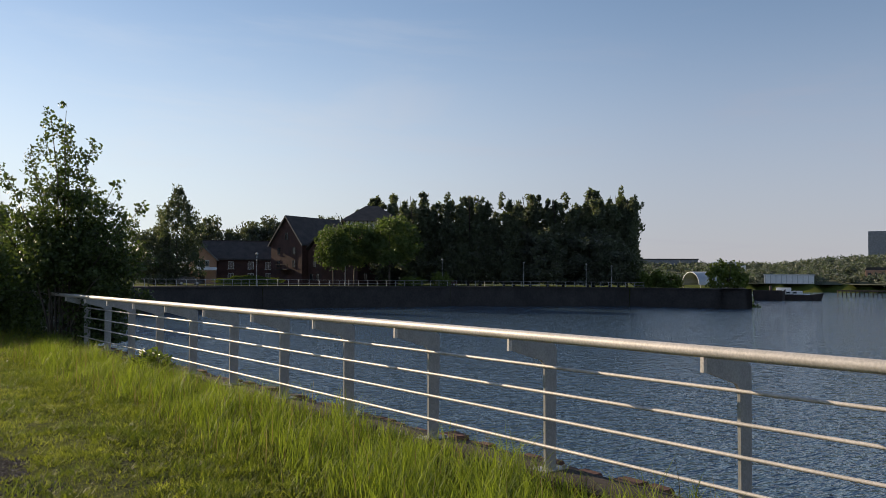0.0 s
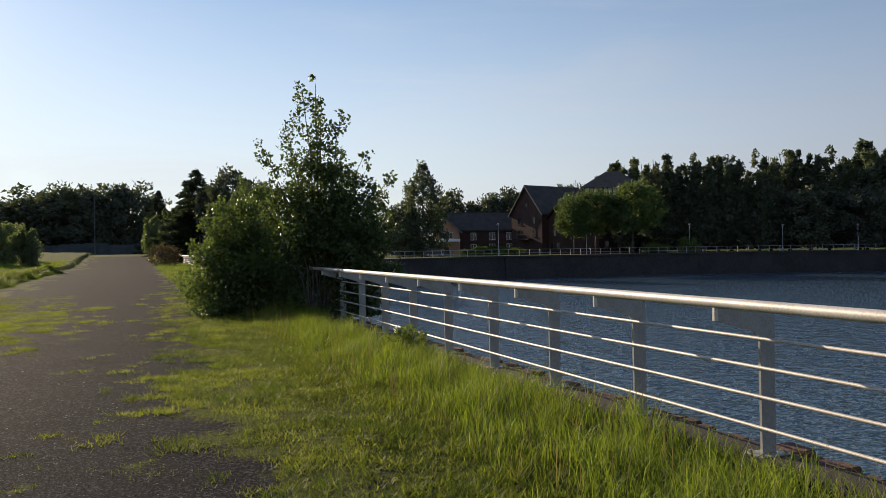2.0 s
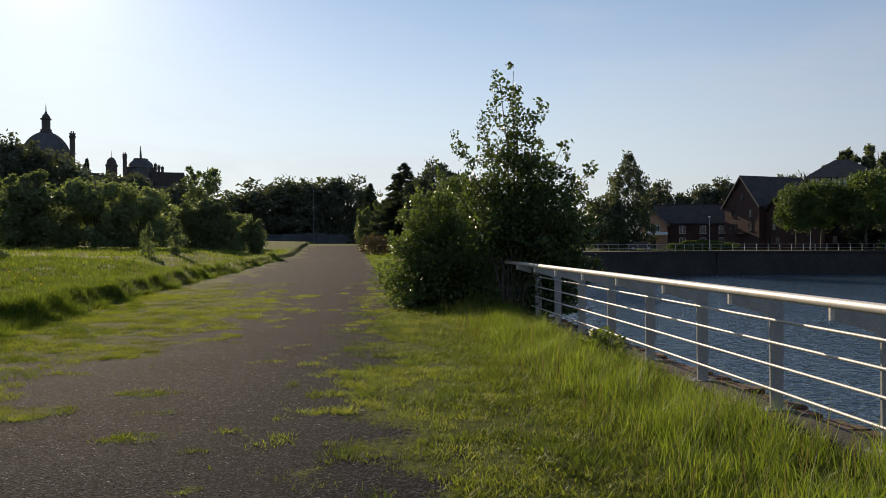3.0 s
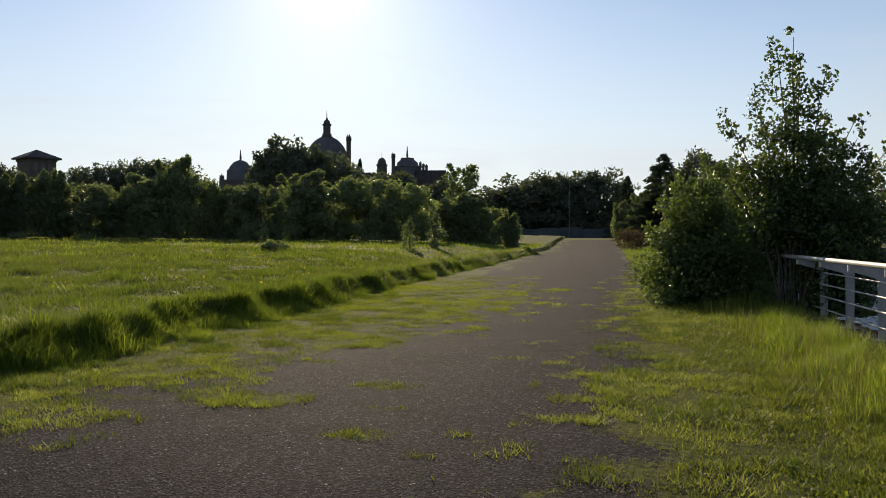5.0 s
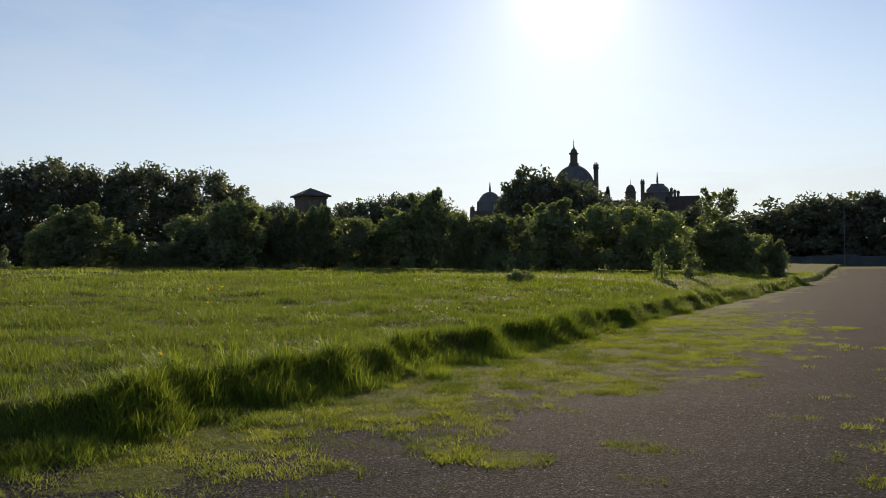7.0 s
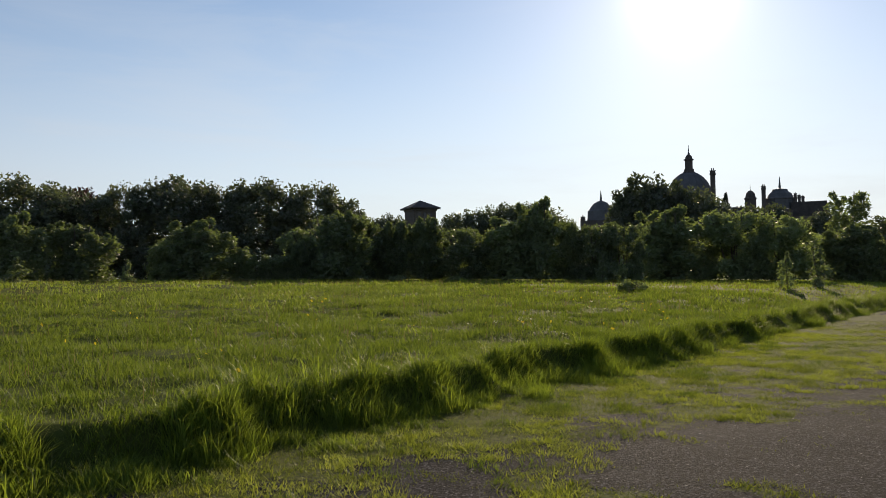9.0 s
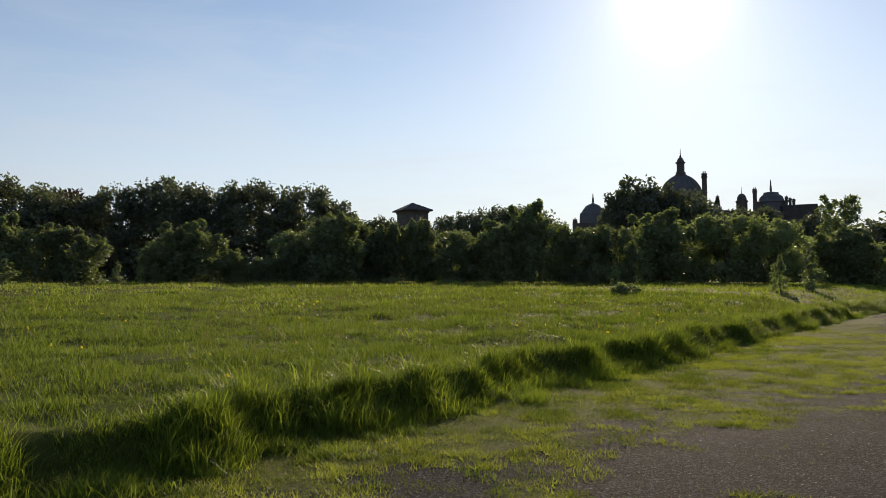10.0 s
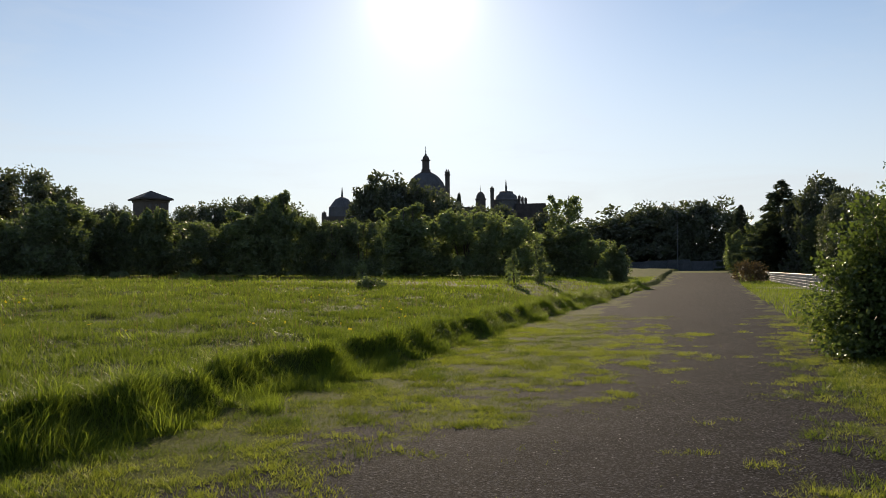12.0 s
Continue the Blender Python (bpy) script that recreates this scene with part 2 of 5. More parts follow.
def finish(name, bm, material, flat=True):
    bmesh.ops.recalc_face_normals(bm, faces=bm.faces)
    me = bpy.data.meshes.new(name)
    bm.to_mesh(me)
    bm.free()
    me.materials.append(material)
    if not flat:
        for f in me.polygons:
            f.use_smooth = True
    return me


def hang(name, me, parent, label="", m=None):
    ob = new(name, me)
    ob.parent = parent
    if m is not None:
        ob.matrix_basis = m
    if label:
        ob["label"] = label
    return ob


def part(name, bm, material, parent, label="", m=None, flat=True):
    return hang(name, finish(name, bm, material, flat), parent, label, m)


def thing(name, label, category, m, group="", kind=""):
    ob = new(name)
    ob.matrix_basis = m
    return tagged(ob, label, category, group, kind)


def box(bm, x0, x1, y0, y1, z0, z1, bevel=0.0):
    r = bmesh.ops.create_cube(bm, size=1.0)
    for v in r["verts"]:
        v.co = Vector(((x0 + x1) / 2 + v.co.x * (x1 - x0), (y0 + y1) / 2 + v.co.y * (y1 - y0), (z0 + z1) / 2 + v.co.z * (z1 - z0)))
    if bevel:
        es = list({e for v in r["verts"] for e in v.link_edges})
        bmesh.ops.bevel(bm, geom=es, offset=bevel, segments=1, affect="EDGES")
    return bm


def boxes(*rows, bevel=0.0):
    bm = bmesh.new()
    for r in rows:
        box(bm, *r, bevel=bevel)
    return bm


def prism(outline, y0, y1):
    """An outline in x and z, drawn out from y0 to y1."""
    bm = bmesh.new()
    a = [bm.verts.new((x, y0, z)) for x, z in outline]
    b = [bm.verts.new((x, y1, z)) for x, z in outline]
    bm.faces.new(a)
    bm.faces.new(b[::-1])
    for i in range(len(a)):
        j = (i + 1) % len(a)
        bm.faces.new((a[j], a[i], b[i], b[j]))
    return bm


def lathe(profile, n=20, bm=None):
    """A profile of (radius, height) turned about the upright axis."""
    bm = bm or bmesh.new()
    rings = [[bm.verts.new((r * math.cos(2 * math.pi * i / n), r * math.sin(2 * math.pi * i / n), z)) for i in range(n)] for r, z in profile]
    for p, q in zip(rings, rings[1:]):
        for i in range(n):
            bm.faces.new((p[i], p[(i + 1) % n], q[(i + 1) % n], q[i]))
    bm.faces.new(rings[0][::-1])
    bm.faces.new(rings[-1])
    return bm


def tube(bm, pts, radii, n=6):
    pts = [Vector(p) for p in pts]
    rings = []
    for i, p in enumerate(pts):
        d = (pts[min(i + 1, len(pts) - 1)] - pts[max(i - 1, 0)]).normalized()
        u = d.cross(Vector((0.31, 0.87, 0.13))).normalized()
        v = d.cross(u)
        r = radii[i] if isinstance(radii, (list, tuple)) else radii
        rings.append([bm.verts.new(p + u * (r * math.cos(2 * math.pi * k / n)) + v * (r * math.sin(2 * math.pi * k / n))) for k in range(n)])
    for p, q in zip(rings, rings[1:]):
        for k in range(n):
            bm.faces.new((p[k], p[(k + 1) % n], q[(k + 1) % n], q[k]))
    bm.faces.new(rings[0][::-1])
    bm.faces.new(rings[-1])
    return bm


# ---- ground ----
WATER_Z = -3.8
BANK = ((2.0, 60.0), (7.0, 66.0), (24.0, 104.0), (55.0, 116.0), (92.0, 112.0), (127.0, 97.0), (136.0, 76.0))


def rail_x(y):
    """The line of the railing, which bends away from the track further on."""
    return np.interp(y, [-60, 14, 40, 100], [0.0, 0.0, 1.6, 1.7])


def bank_y(x):
    return np.interp(x, [p[0] for p in BANK], [p[1] for p in BANK])


def lattice(ix, iy, k):
    h = (ix * 374761393 + iy * 668265263 + int(k * 977) * 69069) & 0x7FFFFFFF
    h = ((h ^ (h >> 13)) * 1274126177) & 0x7FFFFFFF
    return ((h ^ (h >> 16)) & 0xFFFF) / 32767.5 - 1


def one_octave(x, y, k):
    fx, fy = np.floor(x), np.floor(y)
    ix, iy = fx.astype(np.int64), fy.astype(np.int64)
    u, v = smooth(x - fx), smooth(y - fy)
    low = lattice(ix, iy, k) * (1 - u) + lattice(ix + 1, iy, k) * u
    high = lattice(ix, iy + 1, k) * (1 - u) + lattice(ix + 1, iy + 1, k) * u
    return low * (1 - v) + high * v


def ripple(x, y, s, k=0.0):
    """Natural unevenness between about -1 and 1, at the size s and finer."""
    x, y = np.broadcast_arrays(np.asarray(x, float) / s, np.asarray(y, float) / s)
    return (one_octave(x, y, k) + 0.55 * one_octave(x * 2.1 + 7.3, y * 2.1, k + 1) + 0.3 * one_octave(x * 4.3, y * 4.3 + 3.1, k + 2)) / 1.35


def height(x, y):
    """The lie of the land."""
    x, y = np.asarray(x, float), np.asarray(y, float)
    z = 0.36 * smooth((-9.65 - x + 0.42 * ripple(0 * y, y, 0.8, 1.2)) / 0.42) + 0.70 * np.clip((-11 - x) / 35, 0, 1)
    z = z + np.where(x < -10.5, 0.05 * ripple(x, y, 2.3) + 0.06 * ripple(x, y, 0.9, 7.0), 0.012 * ripple(x, y, 1.1))
    far = np.hypot(x + 4, y + 3)
    z = z + np.where(x < -10.5, 0.45 * smooth((far - 16) / 26) * smooth((82 - far) / 16) * smooth((-10.5 - x) / 4), 0)
    z = z + np.where(x < 0.5, 1.25 * smooth((y - 74) / 52) * smooth((151 - y) / 7), 0)
    z = z - 0.2 * ((x > 0.17) & (x < 1.2) & (y < 13.9))
    far_shore = x * 0.883 + y * 0.469 > 445
    basin = (x > rail_x(y) + 0.93) & ~((y > bank_y(x) + np.where(x > 120, 9.0, np.where(x < 30, 5.0, 2.0))) & (x < 130 + (y - 76) * 1.55) & (y > 56)) & ~far_shore
    basin &= ~(y < -60)
    z = np.where(basin, -6.0, z)
    return np.where(far_shore, 0.5, z)


def left_edge(y):
    return np.interp(y, [-30, 1.4, 3.0, 5.6, 8.5, 13, 17, 22, 31, 120], [-8.2, -8.2, -7.5, -7.2, -6.0, -5.6, -6.3, -7.5, -8.6, -8.7])


def right_edge(y):
    return np.interp(y, [-30, 0, 3, 6, 11, 25, 80], [-2.8, -3.2, -3.45, -3.1, -2.75, -2.35, -1.9])


PATCHES = ((-5.25, 2.1, 0.36, 0.16), (-4.46, -0.24, 0.16, 0.09), (-6.25, 24.0, 0.9, 1.2), (-5.2, 1.15, 0.42, 0.16), (-3.9, 1.95, 0.5, 0.14), (-3.6, 2.8, 0.3, 0.16), (-4.6, 0.7, 0.22, 0.1), (-5.4, 3.1, 0.4, 0.2), (-6.6, 2.2, 0.9, 0.4), (-7.5, 3.8, 0.7, 0.35), (-5.6, 12.5, 0.5, 0.5), (-4.6, 17.5, 0.5, 0.8), (-4.2, -1.2, 0.18, 0.09))


def cover(x, y):
    """How much of the gravel is grown over with short turf, 0 to 1."""
    n = 0.6 * ripple(x, y, 1.3, 1.0) + 0.95 * ripple(x, y, 0.34, 4.0)
    c = smooth(0.58 + np.minimum((left_edge(y) - x) / 1.9, 0.75) + 0.85 * n)
    c = np.maximum(c, smooth(0.5 + np.minimum((x - right_edge(y)) / 1.5, 1.0) + 0.8 * n))
    for px, py, rx, ry in PATCHES:
        c = np.maximum(c, smooth(1.05 - np.hypot((x - px) / rx, (y - py) / ry) + 0.7 * n))
    bare = smooth(0.5 + (0.6 - np.abs(x + 7.3) - 0.15 * np.abs(y - 2.6)) + 0.8 * ripple(x, y, 1.6, 3.3))
    return c * (1 - 0.65 * np.where(y < 6.0, bare, 0))


def ground_sheet():
    xs = np.unique(np.round(np.concatenate([np.linspace(-3000, -400, 6), np.linspace(-400, -60, 15), np.linspace(-60, -14, 47), np.linspace(-14, 0.93, 84), [0.94], np.linspace(1.2, 4, 12), np.linspace(5, 150, 70), np.linspace(150, 560, 60), np.linspace(700, 3000, 6)]), 3))
    ys = np.unique(np.round(np.concatenate([np.linspace(-3000, -100, 5), np.linspace(-60.01, -12, 16), np.linspace(-12, 26, 140), np.linspace(26, 150, 120), np.linspace(155, 500, 50), np.linspace(700, 3000, 6)]), 3))
    gx, gy = np.meshgrid(xs, ys)
    gzs = height(gx, gy)
    nx, ny = len(xs), len(ys)
    idx = np.arange(nx * ny).reshape(ny, nx)
    a, b, c, d = idx[:-1, :-1].ravel(), idx[:-1, 1:].ravel(), idx[1:, 1:].ravel(), idx[1:, :-1].ravel()
    me = tri_mesh("ground", np.stack([gx, gy, gzs], -1), np.concatenate([np.stack([a, b, c], -1), np.stack([a, c, d], -1)]), GROUND)
    at = me.attributes.new("cover", "FLOAT_COLOR", "POINT")
    rgba = np.zeros((nx * ny, 4), np.float32)
    rgba[:, 0] = cover(gx, gy).ravel()
    wild = np.maximum(smooth((-9.3 - gx) / 0.7), smooth((gx + 1.7) / 0.8))
    rgba[:, 1] = np.maximum(wild, smooth((gy - 108 + 5 * ripple(gx, gy, 6.0)) / 8)).ravel()
    rgba[:, 3] = 1
    at.data.foreach_set("color", rgba.ravel())
    for f in me.polygons:
        f.use_smooth = True
    ob = new("ground", me)
    return tagged(ob, "dark gravel track with mossy turf edges and meadow soil", "ground", kind="structure")


ground_sheet()
bm = bmesh.new()
for x0, x1, y0, y1 in ((0.6, 900, -400, 800),):
    v = [bm.verts.new(p) for p in ((x0, y0, WATER_Z), (x1, y0, WATER_Z), (x1, y1, WATER_Z), (x0, y1, WATER_Z))]
    bm.faces.new(v)
tagged(new("water", finish("water", bm, WATER)), "rippled dark blue dock water", "water", kind="structure")

# near quay wall, and the wall of the far quay with its coping
bm = bmesh.new()
for y0, y1 in ((-60, 14), (14, 40), (40, 64)):
    a, b = rail_x(y0), rail_x(y1)
    prism_rows = [[bm.verts.new((x, y, z)) for x, z in ((o + 0.60, -6.5), (o + 0.96, -6.5), (o + 0.96, -0.22), (o + 0.60, -0.22))] for y, o in ((y0, a), (y1, b))]
    for i in range(4):
        bm.faces.new((prism_rows[0][i], prism_rows[0][(i + 1) % 4], prism_rows[1][(i + 1) % 4], prism_rows[1][i]))
tagged(new("quay_wall_near", finish("quay_wall_near", bm, QUAY_WALL)), "dark stone quay wall dropping to the water", "wall", kind="structure")
bm = bmesh.new()
for (x0, y0), (x1, y1) in zip(BANK, BANK[1:] + ((222.0, 131.0),)):
    d = Vector((x1 - x0, y1 - y0, 0)).normalized()
    nrm = Vector((-d.y, d.x, 0))
    rows = []
    for x, y in ((x0, y0), (x1, y1)):
        p = Vector((x, y, 0))
        rows.append([bm.verts.new(q) for q in (p + Vector((0, 0, -6.5)), p + nrm * 0.35 + Vector((0, 0, -0.25)), p + nrm * 0.1 + Vector((0, 0, -0.25)), p + nrm * 0.1 + Vector((0, 0, 0.05)), p + nrm * 5.0 + Vector((0, 0, 0.05)), p + nrm * 5.0 + Vector((0, 0, -6.5)))])
    for i in range(5):
        bm.faces.new((rows[0][i], rows[0][i + 1], rows[1][i + 1], rows[1][i]))
tagged(new("quay_wall_far", finish("quay_wall_far", bm, QUAY_WALL)), "dark stone quay wall across the dock in shade", "wall", kind="structure")

# ---- trees ----


def crown_mesh(seed, h, w, base, shape, clumps, leaves, leaf, material, spread=0.16, ragged=0.25):
    """A crown of small leaves in clumps, h high and w wide, whose foliage begins at base."""
    rng = np.random.default_rng(seed)
    t = rng.random(clumps * 3)
    if shape == "round":
        keep = rng.random(len(t)) < 0.25 + np.sqrt(np.clip(1 - (2 * t - 0.9) ** 2, 0, 1))
    elif shape == "ovate":
        keep = rng.random(len(t)) < np.interp(t, [0, 0.5, 0.75, 1], [1, 0.9, 0.6, 0.3])
    else:
        keep = rng.random(len(t)) < 0.95
    t = t[keep][:clumps]
    k = len(t)
    if shape == "round":
        prof = np.sqrt(np.clip(1 - ((t - 0.42) / 0.62) ** 2, 0.02, 1))
    elif shape == "column":
        prof = np.clip(np.minimum(0.55 + t * 1.2, 1) * np.sqrt(np.clip(1.04 - t ** 3, 0, 1)), 0.1, 1)
    elif shape == "ovate":
        prof = np.interp(t, [0, 0.2, 0.55, 0.73, 0.86, 1.0], [0.8, 1.0, 0.95, 0.72, 0.40, 0.05])
    else:
        prof = np.clip(np.clip(1 - t, 0, 1) ** 0.75 * 1.05, 0.04, 1)
    ang = rng.random(k) * 2 * math.pi
    if shape == "plume":
        prof = np.clip(1 - t, 0, 1) ** 0.5
    lobes = 1 + ragged * (np.sin(3 * ang + seed) * 0.5 + np.sin(5 * ang + 7 * t + seed) * 0.5) + ragged * 0.7 * rng.normal(size=k)
    r = w / 2 * prof * lobes * np.sqrt(0.18 + 0.82 * rng.random(k))
    c = np.stack([r * np.cos(ang), r * np.sin(ang), base * h + (1 - base) * h * t * 0.94], -1)
    if shape == "plume":
        # several upright leaders, each a narrow spindle with a tip of its own
        m = 11
        la, lr = rng.random(m) * 2 * math.pi, np.sqrt(rng.random(m)) * w * 0.40
        lr[0] = w * 0.05
        top = h * (1.02 - 0.22 * (lr / (w * 0.5)) ** 1.6 - 0.10 * rng.random(m))
        j = rng.integers(0, m, k)
        reach = (0.62 + 0.38 * t)
        c = np.stack([lr[j] * reach * np.cos(la[j]), lr[j] * reach * np.sin(la[j]), base * h + (top[j] - base * h) * t], -1)
        c[:, :2] += rng.normal(size=(k, 2)) * (w * 0.10 * prof)[:, None]
    own = rng.integers(0, k, leaves)
    size = w * spread * (0.6 + 0.8 * rng.random(k)) * ((0.3 + 0.9 * prof) if shape in ("spire", "plume") else 1)
    off = rng.normal(size=(leaves, 3))
    off /= np.linalg.norm(off, axis=1, keepdims=True) + 1e-6
    off *= (rng.random(leaves) ** 0.45)[:, None] * size[own][:, None]
    off[:, 2] *= 1.35 if shape in ("column", "plume") else 1.05
    p = c[own] + off
    p[:, 2] = np.maximum(p[:, 2], 0.03 * h + leaf * 0.5)
    u = rng.normal(size=(leaves, 3)) + off / (size[own][:, None] + 1e-6) * 0.8
    u[:, 2] += 0.25
    u /= np.linalg.norm(u, axis=1, keepdims=True)
    v = np.cross(u, rng.normal(size=(leaves, 3)))
    v /= np.linalg.norm(v, axis=1, keepdims=True) + 1e-6
    s = leaf * (0.55 + 0.9 * rng.random(leaves))[:, None]
    leaf_faces = np.stack([p - u * s * 0.5 - v * s * 0.42, p - u * s * 0.35 + v * s * 0.42, p + u * s * 0.7], 1)
    return tri_mesh("crown", leaf_faces, np.arange(leaves * 3), material)


def conifer_mesh(seed, h, w, base, whorls, material):
    """Tiers of drooping boughs set with narrow sprays of needles."""
    rng = np.random.default_rng(seed)
    faces = []
    for i in range(whorls):
        f = (i + 0.35 * rng.random()) / whorls
        z = h * (base + (0.985 - base) * f)
        for b in range(int(10 - 4 * f)):
            a = rng.random() * 2 * math.pi
            ln = w / 2 * ((1 - f) ** 0.9 + 0.02) * rng.uniform(0.65, 1.12)
            n = int(34 + 120 * (1 - f))
            s = rng.random(n) ** 0.7
            way = np.array([math.cos(a), math.sin(a)])
            cross = np.array([-way[1], way[0]])
            off = rng.normal(size=n) * 0.13 * ln * (1.15 - s)
            p = np.column_stack([way * (s * ln)[:, None] + cross * off[:, None], z + ln * (0.10 * s - 0.34 * s ** 2) + 0.16 * ln * s ** 6 + rng.normal(size=n) * 0.30 * h / whorls])
            u = np.column_stack([way + cross * (np.sign(off) * 0.7 * rng.random(n))[:, None], rng.normal(size=n) * 0.25 - 0.25])
            v = np.column_stack([rng.normal(size=(n, 2)) * 0.5, 0.4 + rng.random(n)])
            q = rng.uniform(0.25, 0.55, n)[:, None] * (0.55 + 0.45 * (1 - f))
            faces.append(np.stack([p - u * q * 0.3 - v * q * 0.26, p - u * q * 0.3 + v * q * 0.26, p + u * q], 1))
    faces = np.concatenate(faces)
    return tri_mesh("crown", faces, np.arange(len(faces) * 3), material)


def trunk_mesh(seed, h, w, base, thick, stems=1, limbs=7, reach=0.30):
    rnd = random.Random(seed)
    bm = bmesh.new()
    for s in range(stems):
        lean = Vector((rnd.uniform(-1, 1), rnd.uniform(-1, 1), 0)) * (w * (0.07 if stems == 1 else 0.22))
        foot = lean * (0.12 if stems > 1 else 0)
        pts = [foot + lean * (i / 6) ** 1.3 + Vector((rnd.uniform(-1, 1), rnd.uniform(-1, 1), 0)) * 0.012 * h * (i > 0) + Vector((0, 0, h * 0.93 * i / 6 - 0.05)) for i in range(7)]
        tube(bm, pts, [thick * (1 - 0.14 * i) + 0.006 for i in range(7)], 7)
        for k in range(limbs):
            f = base + (0.9 - base) * (k + rnd.random()) / limbs
            i = min(int(f / 0.155), 5)
            o = pts[i].lerp(pts[i + 1], min(max(f / 0.155 - i, 0), 1))
            a = rnd.random() * 6.28
            ln = w * reach * (1.1 - f)
            d = Vector((math.cos(a), math.sin(a), rnd.uniform(0.35, 0.9)))
            tube(bm, (o, o + d * ln * 0.5, o + d * ln + Vector((0, 0, ln * 0.15))), (thick * 0.42 * (1 - f * 0.6), thick * 0.25 * (1 - f * 0.6), 0.006), 5)
    return finish("trunk", bm, BARK, False)


def kind_of_tree(seeds, h, w, base, shape, clumps, leaves, leaf, material, thick, stems=1, limbs=7, spread=0.16, ragged=0.25):
    made = [(crown_mesh(s, h, w, base, shape, clumps, leaves, leaf, material, spread, ragged), trunk_mesh(s, h, w, base, thick, stems, limbs)) for s in seeds]
    return made, h, w


def plant(stock, name, label, group, x, y, h, w, category="tree", sink=0.04):
    made, h0, w0 = stock
    pick = random.Random(int(x * 13 + y * 7)).random()
    crown, trunk = made[int(pick * len(made))]
    ob = thing(name, label, category, Matrix.LocRotScale((x, y, float(height(x, y)) - sink), Euler((0, 0, pick * 40)), (w / w0, w / w0, h / h0)), group)
    hang("trunk", trunk, ob)
    hang("crown", crown, ob)
    return ob


SCRUB = kind_of_tree((11, 12), 4.2, 3.6, 0.03, "round", 150, 17000, 0.135, LEAF_SCRUB, 0.05, 4, 4, 0.11, 0.22)
SCRUB[0].extend(kind_of_tree((13, 14, 15), 4.2, 3.6, 0.02, "plume", 260, 17000, 0.135, LEAF_SCRUB, 0.05, 4, 4, 0.10, 0.3)[0])
SAPLING = kind_of_tree((21, 22), 2.2, 1.4, 0.05, "spire", 26, 900, 0.13, LEAF_SCRUB, 0.025, 2, 5, 0.18, 0.4)
WOOD_FAR = kind_of_tree((37, 38, 39), 10.0, 7.5, 0.06, "round", 170, 9500, 0.36, LEAF_WOOD, 0.20, 1, 9, 0.12, 0.24)
WOOD = kind_of_tree((31, 32, 33, 34), 10.0, 7.5, 0.06, "round", 260, 19000, 0.235, LEAF_WOOD, 0.20, 1, 9, 0.10, 0.24)
COPPER = kind_of_tree((35,), 9.0, 6.0, 0.06, "round", 160, 13000, 0.34, LEAF_COPPER, 0.20, 1, 9, 0.13, 0.2)
POPLAR = kind_of_tree((41, 42, 43), 18.0, 9.0, 0.10, "plume", 420, 15000, 0.42, LEAF_POPLAR, 0.22, 2, 10, 0.10, 0.36)
FIR = [(conifer_mesh(k, 12.0, 10.0, 0.05, 26, LEAF_FIR), trunk_mesh(k, 12.0, 4.0, 0.05, 0.16, 1, 6)) for k in (51, 52)], 12.0, 10.0
BIRCH_FAR = kind_of_tree((61,), 12.0, 7.0, 0.15, "plume", 120, 3600, 0.30, LEAF_SCRUB, 0.12, 2, 12, 0.10, 0.35)
STREET = kind_of_tree((71, 72), 10.0, 6.5, 0.36, "round", 90, 8000, 0.29, LEAF_STREET, 0.14, 1, 8, 0.14, 0.22)
POINTED = kind_of_tree((75,), 17.0, 10.5, 0.05, "ovate", 300, 13000, 0.36, LEAF_POPLAR, 0.22, 1, 12, 0.09, 0.22)
BUSHES = kind_of_tree((81, 82), 2.4, 3.4, 0.02, "round", 60, 2600, 0.22, LEAF_HEDGE, 0.05, 3, 3, 0.15, 0.15)
RUSTY = kind_of_tree((91,), 1.7, 3.0, 0.02, "round", 50, 2600, 0.13, LEAF_RED, 0.03, 3, 3, 0.15, 0.15)


def scrub(x, y, h, w):
    plant(SCRUB, "willow_bush", "dense grey-green willow scrub bush at the meadow's far edge", "scrub along the meadow", x, y, h * 1.06, w * 1.08, "bush")


def sapling(x, y, h, w):
    plant(SAPLING, "willow_sapling", "slender pale-leaved sapling standing in the long grass", "saplings on the meadow", x, y, h, w * 0.8, "sapling")


def wood_tree(x, y, h, w):
    plant(WOOD if y < 100 else WOOD_FAR, "broadleaf_tree", "tall dark broadleaf tree in full summer leaf", "trees of the wood", x, y, h, w * 1.2)


def copper_tree(x, y, h, w):
    plant(COPPER, "copper_beech_tree", "round copper beech with dark red-brown leaves", "", x, y, h, w * 1.15)


def poplar(x, y, h, w):
    plant(POPLAR, "poplar_tree", "tall upright poplar in a belt behind the far quay", "poplars on the far quay", x, y, h * 1.05, w * 1.25)


def fir(x, y, h, w):
    plant(FIR, "fir_tree", "pointed dark green conifer with drooping branches", "conifers beyond the track", x, y, h, w * 1.1)


def birch(x, y, h, w):
    plant(BIRCH_FAR, "birch_tree", "thin-leaved birch with sky showing through its crown", "", x, y, h, w * 1.1)


def street_tree(x, y, h, w):
    plant(STREET, "street_tree", "young round-crowned tree on a bare trunk by the promenade", "trees on the promenade", x, y, h, w * 1.15)


def pointed_tree(x, y, h, w):
    plant(POINTED, "alder_tree", "tall pointed broadleaf tree beside the houses", "", x, y, h, w * 1.1)


def hedge_bush(x, y, h, w):
    plant(BUSHES, "garden_bush", "rounded light green garden bush above the quay wall", "bushes on the far quay", x, y, h, w * 1.1, "bush")


